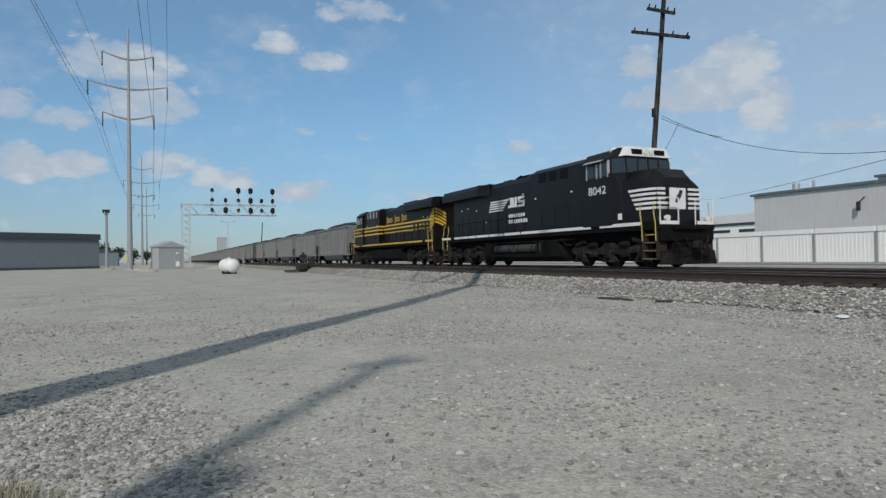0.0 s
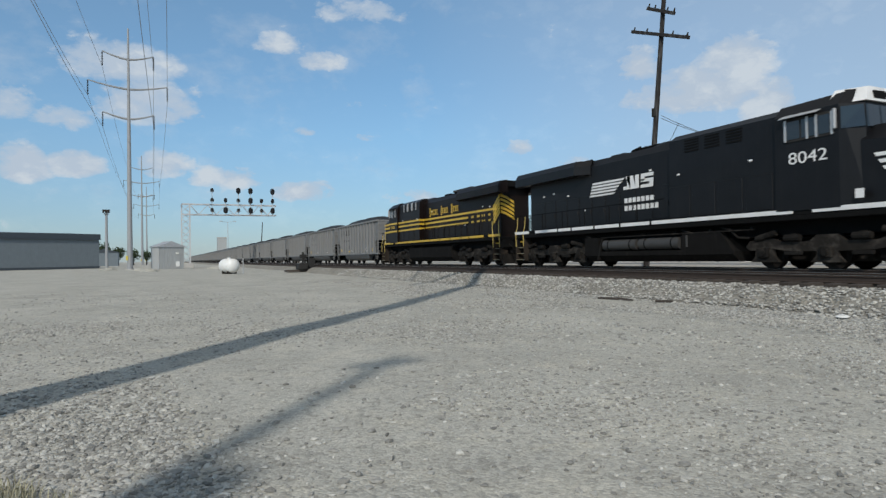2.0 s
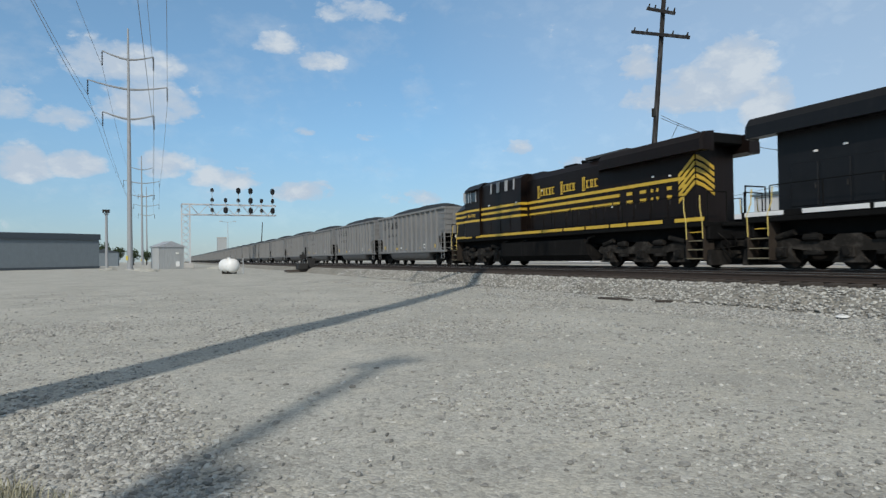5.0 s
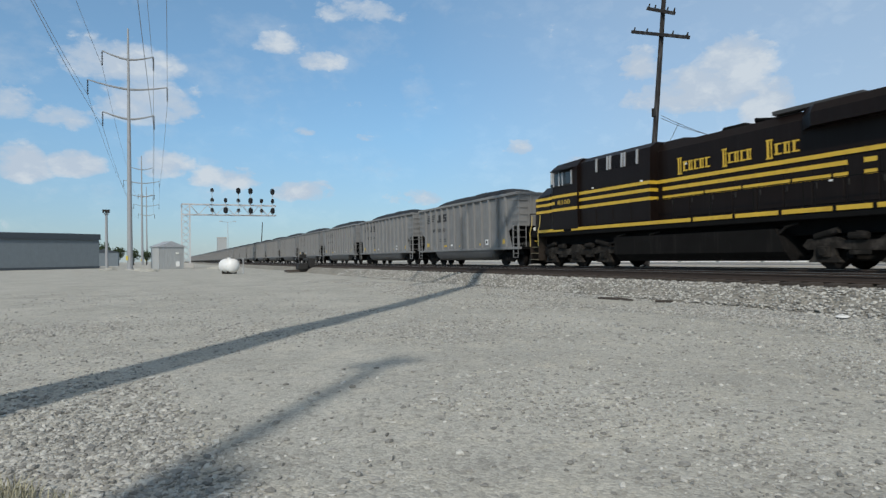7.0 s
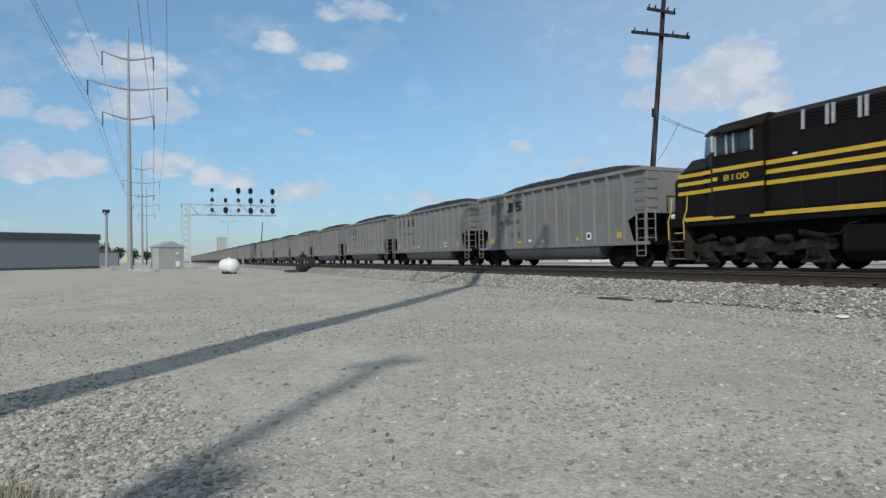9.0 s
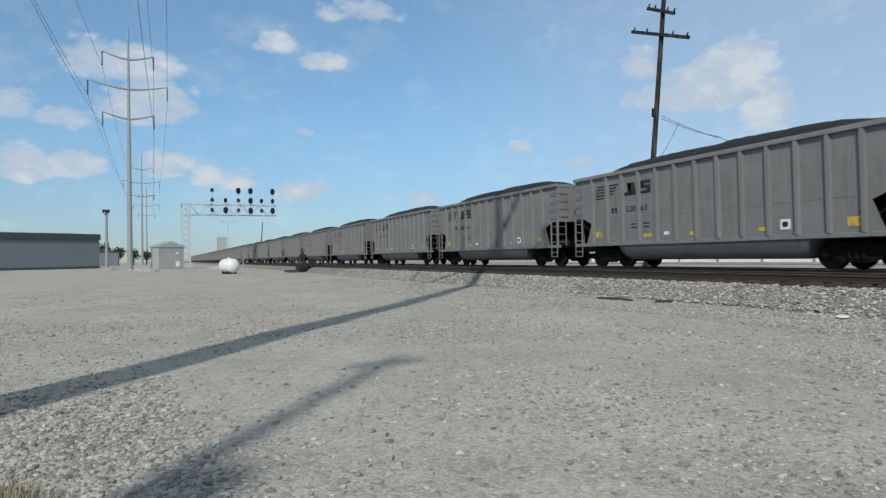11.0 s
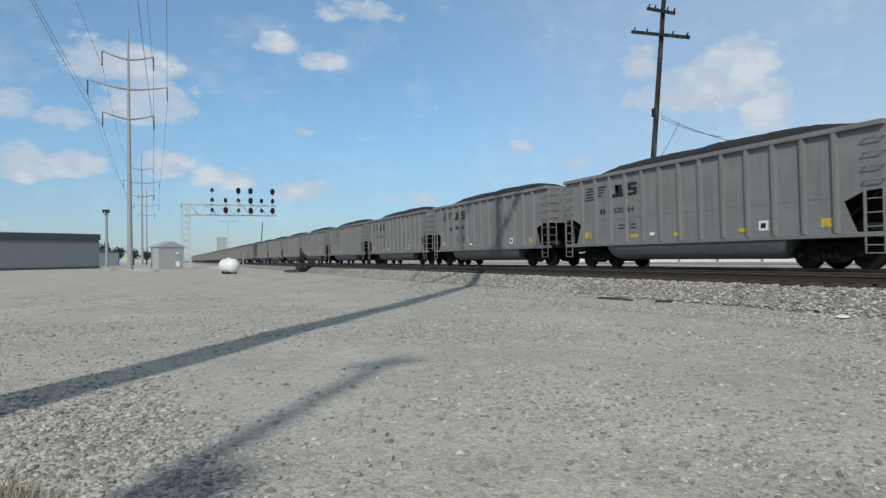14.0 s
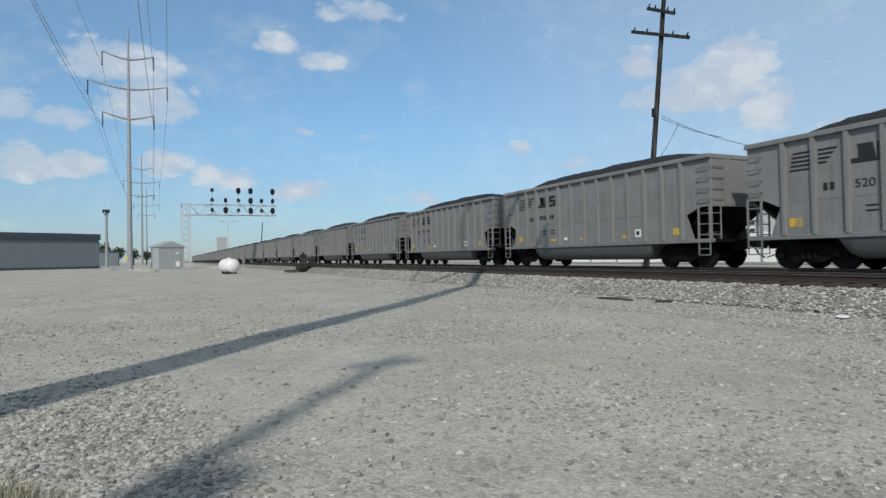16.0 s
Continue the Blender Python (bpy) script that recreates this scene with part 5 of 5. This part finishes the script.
        for zz, ze in ((3.33, 3.33), (3.03, 3.03), (2.69, 2.69)):
            for a, b, y in ((cabx + 0.52, nose - 0.35, s * (nw + 0.004)), (cabx - 6.5, cabx - 1.96, s * (ew + 0.026)), (cabx - 1.95, cabx + 0.04, s * (cw + 0.006)), (cabx + 0.06, cabx + 0.56, s * (cw - 0.12)), (rear + 1.4, cabx - 6.5, s * (hw + 0.035))):
                pieces = [(a, b)]
                if y == s * (hw + 0.035) and zz < 3.2:
                    xs = [a, a + 0.7, a + 1.4, a + 1.7, a + 2.1, a + 2.9, a + 3.7] + ([cabx - 6.7] if zz > 3 else [a + 4.2, a + 5.5, a + 7.3, a + 8.9, cabx - 6.7])
                    pieces = [(p, q0 - (0.45 if k < 6 else 0.08)) for k, (p, q0) in enumerate(zip(xs, xs[1:])) if q0 > p]
                    pieces = [(p, max(p + 0.12, q0)) for p, q0 in pieces]
                if y == s * (cw + 0.006) and 3.0 < zz < 3.3:
                    pieces = [(cabx - 0.15, b)]
                for p, q0 in pieces:
                    part("gold_band", box(B(), p, q0, min(y, y + 0.01 * s), max(y, y + 0.01 * s), zz, zz + 0.135), GOLD, e)
            part("gold_band", box(B(), cabx - 6.51, cabx - 6.502, *sorted((s * (hw + 0.02), s * (ew + 0.03))), zz, zz + 0.135), GOLD, e)
        part("roof_walkway", box(box(B(), -5.6, -2.75, 0.55, 0.92, 4.97, 5.10, 0.01), -5.6, -2.75, -0.92, -0.55, 4.97, 5.10, 0.01), DRUM_GREY, e, "grey raised roof grating")
        # chevrons
        for k in range(5):
            zz = 3.45 - 0.24 * k
            part("chevron", prism(B(), [(rear + 0.96, zz + 0.62), (rear + 0.96, zz + 0.77), (rear + 1.75, zz + 0.12), (rear + 1.75, zz - 0.03)], "y", s * (hw + 0.03) - 0.012, s * (hw + 0.03) + 0.012), GOLD, e, "slanting gold chevron bar")
            part("end_chevron", prism(B(), [(s * hw * 0.05, zz + 0.22), (s * hw * 0.05, zz + 0.37), (s * hw * 0.6, zz + 0.66), (s * hw * 0.98, zz + 0.77), (s * hw * 0.98, zz + 0.62), (s * hw * 0.6, zz + 0.52)], "x", rear + 0.925, rear + 0.945), GOLD, e)
        # lettering as plain gold blocks: three words
        for word, xa, xb in ((6, 1.25, -0.33), (5, -0.82, -2.05), (4, -2.54, -3.76)):
            w = (xa - xb) / word * 0.62
            for k in range(word):
                x = xa - (xa - xb) * (k + 1) / word + w * 0.25
                z0, z1 = (3.56, 4.20) if k == 0 else (3.66, 4.03)
                bm = box(B(), x - 0.03, x + w + 0.03, ya, yb, z0, z0 + 0.05)
                box(bm, x - 0.03, x + w + 0.03, ya, yb, z1 - 0.05, z1)
                box(bm, x + w * 0.55, x + w, ya, yb, z0 + 0.05, z1 - 0.05)
                if k % 2 == 0:
                    box(bm, x, x + 0.04, ya, yb, z0 + 0.05, z1 - 0.05)
                part("letter_bar", bm, GOLD, e)
        part("number_panel", box(B(), cabx - 1.9, cabx - 0.2, min(yc, yc + 0.006 * s), max(yc, yc + 0.006 * s), 2.96, 3.22), paint, e)
        writing(number, e, cabx - 1.40, cabx - 0.42, 2.99, 0.21, yc + 0.01 * s, s, GOLD, "road_number")
    TRAIN.append((e, c, -90 if side < 0 else 90))
    return e


lead = build_loco("black freight diesel locomotive with white nose stripes", 35.95, 7.27, 9.55, 10.05, -10.55, -1, BLACK, MARK_WHITE, False, "8042")
second = build_loco("brown-black freight diesel locomotive with gold bands", 58.25, 8.78, 10.95, 11.15, -10.3, 1, BROWN, GOLD, True, "8100")


# ---------------------------------------------------------------- coal cars
def car_truck(parent, x, keyed):
    bm = B()
    for s in (-1, 1):
        y0, y1 = sorted((s * 0.93, s * 1.06))
        prism(bm, [(-1.15, 0.36), (-1.15, 0.62), (-0.7, 0.68), (-0.45, 0.78), (0.45, 0.78), (0.7, 0.68), (1.15, 0.62), (1.15, 0.36), (0.75, 0.40), (0.42, 0.22), (-0.42, 0.22), (-0.75, 0.40)], "y", y0, y1)
        for ax in (-0.89, 0.89):
            cyl(bm, (ax, s * 1.0, 0.46), (ax, s * 1.14, 0.46), 0.12, 0.10, 12)
        for k in (-0.2, 0, 0.2):
            cyl(bm, (k, s * 1.07, 0.32), (k, s * 1.07, 0.62), 0.075, seg=8)
    box(bm, -0.25, 0.25, -0.95, 0.95, 0.46, 0.86, 0.04)
    t = part("truck", bm, TRUCK_BLACK, parent, "black two-axle freight truck", at=pose(x, 0, 0))
    sets = []
    for ax in (-0.89, 0.89):
        sets.append(wheelset(t, 0.457, 0.70, pose(ax, 0, 0.457), 1, False))
    return t


def build_gondola():
    e = empty("coal_gondola", "weathered grey steel bathtub gondola heaped with coal", "coal car", group="coal cars of the train")
    hb, w = 7.15, 1.50
    for s in (-1, 1):
        y0, y1 = sorted((s * (w - 0.06), s * (w - 0.10)))
        out = [(-6.35, 1.05), (6.35, 1.05), (6.0, 1.93), (6.55, 2.18), (hb, 2.22), (hb, 3.92), (-hb, 3.92), (-hb, 2.22), (-6.55, 2.18), (-6.0, 1.93)]
        part("side_sheet", prism(B(), out, "y", y0, y1), CAR_GREY, e)
        y0, y1 = sorted((s * (w - 0.14), s * (w + 0.085)))
        part("top_chord", box(B(), -hb - 0.02, hb + 0.02, y0, y1, 3.90, 4.06, 0.02), CAR_GREY, e)
        part("side_sill", box(B(), -hb, hb, *sorted((s * (w - 0.22), s * (w + 0.02))), 0.92, 1.06, 0.015), CAR_GREY, e)
        part("seam", box(B(), -5.83, 5.83, *sorted((s * (w - 0.065), s * (w - 0.05))), 2.07, 2.095), CAR_GREY, e)
        rib = None
        for k in range(13):
            x = -5.83 + k * 0.9717
            at = pose(x, s * (w - 0.02), 2.48)
            if rib is None:
                bm = loft(B(), [[(-0.075, s * -0.045, z), (0.075, s * -0.045, z), (0.05, s * d, z), (-0.05, s * d, z)] for z, d in ((-1.42, 0.07), (1.42, 0.10))])
                rib = part("rib", bm, CAR_GREY, e, at=at)
            else:
                share(rib, e, at)
        bm = B()
        for k in range(13):
            for j in range(14):
                x, z = -5.83 + k * 0.9717 - 0.13, 1.2 + j * 0.2 + 0.02 * math.sin(k * 5.1 + j * 2.3)
                if (k * 7 + j * 5) % 6:
                    box(bm, x - 0.017, x + 0.017, *sorted((s * (w - 0.064), s * (w - 0.035))), z - 0.017, z + 0.017)
        part("rivets", bm, CAR_RIVET, e)
        for x, z in ((5.35, 1.24), (2.5, 1.22), (-0.35, 1.22), (-2.72, 1.24), (-5.70, 1.30)):
            part("reflective_patch", box(B(), x, x + 0.42, *sorted((s * (w - 0.06), s * (w - 0.05))), z, z + (0.26 if abs(x) > 5 else 0.13)), YELLOW_TAPE, e, "yellow reflective patch")
        pl = part("placard", box(B(), 3.28, 3.62, *sorted((s * (w - 0.06), s * (w - 0.048))), 1.24, 1.56), MARK_WHITE, e)
        part("mark", box(B(), 3.36, 3.54, *sorted((s * (w - 0.048), s * (w - 0.042))), 1.32, 1.48), CAR_BLACK, pl)
        part("data_plate", box(B(), -1.62, -1.36, *sorted((s * (w - 0.06), s * (w - 0.048))), 1.28, 1.4), MARK_WHITE, e)
        # ladders and grab irons at both corners
        for d in (-1, 1):
            bm = B()
            x0, x1 = d * 6.62, d * 7.12
            for x in (x0, x1):
                box(bm, x - 0.025, x + 0.025, *sorted((s * (w - 0.03), s * (w + 0.03))), 1.06, 2.25)
            for k in range(3):
                cyl(bm, (x0, s * (w + 0.01), 1.2 + 0.38 * k), (x1, s * (w + 0.01), 1.2 + 0.38 * k), 0.02, seg=6)
            for k in range(4):
                z = 2.46 + 0.38 * k
                cyl(bm, (x0, s * (w + 0.06), z), (x1, s * (w + 0.06), z), 0.018, seg=6)
                for x in (x0, x1):
                    cyl(bm, (x, s * (w - 0.08), z + 0.02), (x, s * (w + 0.07), z), 0.018, seg=6)
            # stirrup step
            tube(bm, [(x0, s * w, 0.95), (x0, s * w, 0.48), (x1, s * w, 0.48), (x1, s * w, 0.95)], 0.022)
            cyl(bm, (x0, s * w, 0.70), (x1, s * w, 0.70), 0.02, seg=6)
            part("ladder", bm, CAR_GREY, e, "grey corner ladder with stirrup step")
    for d in (-1, 1):
        xa, xb = sorted((d * hb, d * (hb - 0.07)))
        part("end_sheet", box(B(), xa, xb, -w + 0.1, w - 0.1, 2.20, 3.92), CAR_GREY, e)
        part("end_chord", box(B(), *sorted((d * (hb + 0.03), d * (hb - 0.10))), -w + 0.14, w - 0.14, 3.88, 4.05, 0.02), CAR_GREY, e)
        part("end_rib", box(box(B(), *sorted((d * (hb + 0.005), d * (hb + 0.08))), -0.75, -0.63, 2.2, 3.9), *sorted((d * (hb + 0.005), d * (hb + 0.08))), 0.63, 0.75, 2.2, 3.9), CAR_GREY, e)
        # end grab irons
        bm = B()
        for s in (-1, 1):
            for k in range(4):
                z = 2.46 + 0.38 * k
                tube(bm, [(d * hb, s * (w - 0.12), z), (d * (hb + 0.07), s * (w - 0.12), z), (d * (hb + 0.07), s * (w - 0.55), z), (d * hb, s * (w - 0.55), z)], 0.016, 5)
            tube(bm, [(d * hb, s * (w - 0.05), 1.05), (d * hb, s * (w - 0.05), 2.3)], 0.03)
            tube(bm, [(d * hb, s * (w - 0.5), 1.05), (d * hb, s * (w - 0.5), 2.3)], 0.025)
            for k in range(3):
                cyl(bm, (d * hb, s * (w - 0.05), 1.2 + 0.38 * k), (d * hb, s * (w - 0.5), 1.2 + 0.38 * k), 0.018, seg=5)
        part("end_ladder", bm, CAR_GREY, e)
        # slope sheet behind the cut-out and end platform
        part("slope_sheet", loft(B(), [[(d * 5.6, y, 1.05), (d * (hb - 0.08), y, 2.24), (d * (hb - 0.08), y, 2.30), (d * 5.52, y, 1.08)] for y in (-w + 0.12, w - 0.12)]), UNDER, e)
        part("end_platform", box(B(), *sorted((d * 5.6, d * (hb + 0.02))), -w + 0.25, w - 0.25, 0.94, 1.04), UNDER, e)
        part("draft_sill", box(B(), *sorted((d * 4.0, d * 7.35)), -0.2, 0.2, 0.66, 0.98), UNDER, e)
        part("shear_plate", prism(B(), [(d * 5.9, 1.06), (d * 6.1, 1.06), (d * 6.4, 2.1), (d * 6.25, 2.1)], "y", -0.9, 0.9), UNDER, e)
        bm = box(B(), *sorted((d * 7.3, d * 7.75)), -0.1, 0.1, 0.74, 0.94, 0.02)
        box(bm, *sorted((d * 7.66, d * 7.92)), -0.18, 0.14, 0.69, 1.0, 0.04)
        part("coupler", bm, GRIME, e)
        part("air_hose", tube(B(), [(d * 7.3, 0.4, 0.8), (d * 7.5, 0.42, 0.5), (d * 7.85, 0.3, 0.36)], 0.025), UNDER, e)
        car_truck(e, d * 5.35, False)
    part("brake_cylinder", cyl(B(), (6.0, -0.6, 1.2), (6.7, -0.6, 1.2), 0.14, seg=12), STEEL_DARK, e)
    # twin bathtub belly
    for s in (-1, 1):
        sec = []
        for x, k in ((-4.3, 0.0), (-4.0, 0.85), (-3.8, 1.0), (3.8, 1.0), (4.0, 0.85), (4.3, 0.0)):
            ring = []
            for j in range(9):
                a = math.pi * j / 8
                ring.append((x, s * 0.80 + 0.66 * math.cos(a), 0.97 - 0.65 * k * max(0.0, math.sin(a)) ** 0.45))
            ring += [(x, s * 0.80 - 0.66, 1.0), (x, s * 0.80 + 0.66, 1.0)]
            sec.append(ring)
        smooth(part("tub", loft(B(), sec), CAR_TUB, e, "dusty dark rounded tub floor"), 50)
    # coal heap
    bm = B()
    nx, ny = 60, 12
    g = []
    for i in range(nx + 1):
        row = []
        for j in range(ny + 1):
            u, v = i / nx * 2 - 1, j / ny * 2 - 1
            fall = max(0.0, 1 - abs(u) ** 5) * max(0.0, 1 - abs(v) ** 2.2)
            h = 3.74 + 0.95 * fall * (0.93 + 0.07 * noise.noise((u * 4, v * 2, 3)))
            h += 0.05 * noise.noise((u * 26, v * 6, 1)) * (fall > 0)
            row.append(bm.verts.new((u * 7.05, v * 1.40, h)))
        g.append(row)
    for a, b in zip(g, g[1:]):
        for j in range(ny):
            bm.faces.new((a[j], a[j + 1], b[j + 1], b[j]))
    part("coal_load", bm, COAL, e, "heaped black coal")
    # emblem near the rear: striped flag halves, two bold marks
    for s in (-1,):
        y0, y1 = sorted((s * (w - 0.062), s * (w - 0.052)))
        lg = part("flag_emblem", skew_bar(B(), -5.68, -5.0, 2.98, 3.04, y0, y1, 0.02, 0.02), CAR_BLACK, e, "black striped emblem on the grey side")
        for k in range(1, 5):
            part("stripe", skew_bar(B(), -5.68 + 0.03 * k, -5.0 + 0.01 * k, 2.98 + 0.125 * k, 3.045 + 0.125 * k, y0, y1, 0.02, 0.02), CAR_BLACK, lg)
            part("stripe", skew_bar(B(), -4.76, -4.62 + 0.1 * k, 2.98 + 0.125 * k, 3.045 + 0.125 * k, y0, y1, 0.0, 0.05), CAR_BLACK, lg)
        bm = skew_bar(B(), -3.62, -3.42, 2.98, 3.50, y0, y1)
        skew_bar(bm, -3.42, -3.12, 2.98, 3.50, y0, y1, -0.24, -0.1)
        skew_bar(bm, -3.12, -3.0, 2.98, 3.50, y0, y1)
        skew_bar(bm, -3.82, -3.62, 2.98, 3.12, y0, y1)
        part("emblem_mark", bm, CAR_BLACK, lg)
        bm = B()
        for a, b, c0, c1 in ((-2.84, -2.3, 0.40, 0.53), (-2.84, -2.64, 0.28, 0.40), (-2.84, -2.3, 0.21, 0.33), (-2.5, -2.3, 0.11, 0.21), (-2.84, -2.3, 0.0, 0.12)):
            skew_bar(bm, a, b, 2.98 + c0, 2.98 + c1, y0, y1)
        part("emblem_mark", bm, CAR_BLACK, lg)
        for x, z in ((-3.45, 1.76), (-3.45, 1.62), (-2.72, 1.76), (-2.72, 1.62)):
            part("small_print", box(B(), x, x + 0.34, y0, y1, z, z + 0.05), CAR_BLACK, e)
        for x in (-4.62, -4.42):
            part("letter_bar", box(B(), x, x + 0.13, y0, y1, 2.31, 2.54), CAR_BLACK, e)
    return e


CARS = 34
proto = build_gondola()
cars = [proto] + [copy_thing(proto, Matrix()) for _ in range(CARS - 1)]
for k, car in enumerate(cars):
    TRAIN.append((car, 69.6 + 15.78 * (k + 0.5) + (0.07 if k == 0 else 0.0), -90))
    if k < 7:
        for tr in car.children:
            if tr.name.startswith("truck"):
                for w_ in tr.children:
                    WHEELS.append((w_, 0.457, 1, w_.matrix_basis.translation.copy()))
    # stencilled number in two halves either side of a rib
    if k < 2:
        writing("520", car, -3.71, -3.17, 2.31, 0.235, -1.452, -1, CAR_BLACK, "car_number")
        writing(("63", "64")[k], car, -2.86, -2.50, 2.31, 0.235, -1.452, -1, CAR_BLACK, "car_number")
    else:
        for x in (-3.70, -3.5, -3.3, -2.8, -2.6):
            part("letter_bar", box(B(), x, x + 0.14, -1.448, -1.438, 2.36, 2.57), CAR_BLACK, car)


# ---------------------------------------------------------------- movement
def motions():
    times = [i * 0.8 for i in range(21)]
    for thing, s, heading in TRAIN:
        walk(thing, [(t, pose(TRACKS[1], s - S0 - rolled(t), RAIL, 0, 0, heading)) for t in times])
    steps = [i * 4 / FPS for i in range(121)]
    for wheel, radius, sign, place in WHEELS:
        walk(wheel, [(t, pose(*place, 0, math.degrees(sign * rolled(t) / radius) % 360, 0)) for t in steps])


motions()
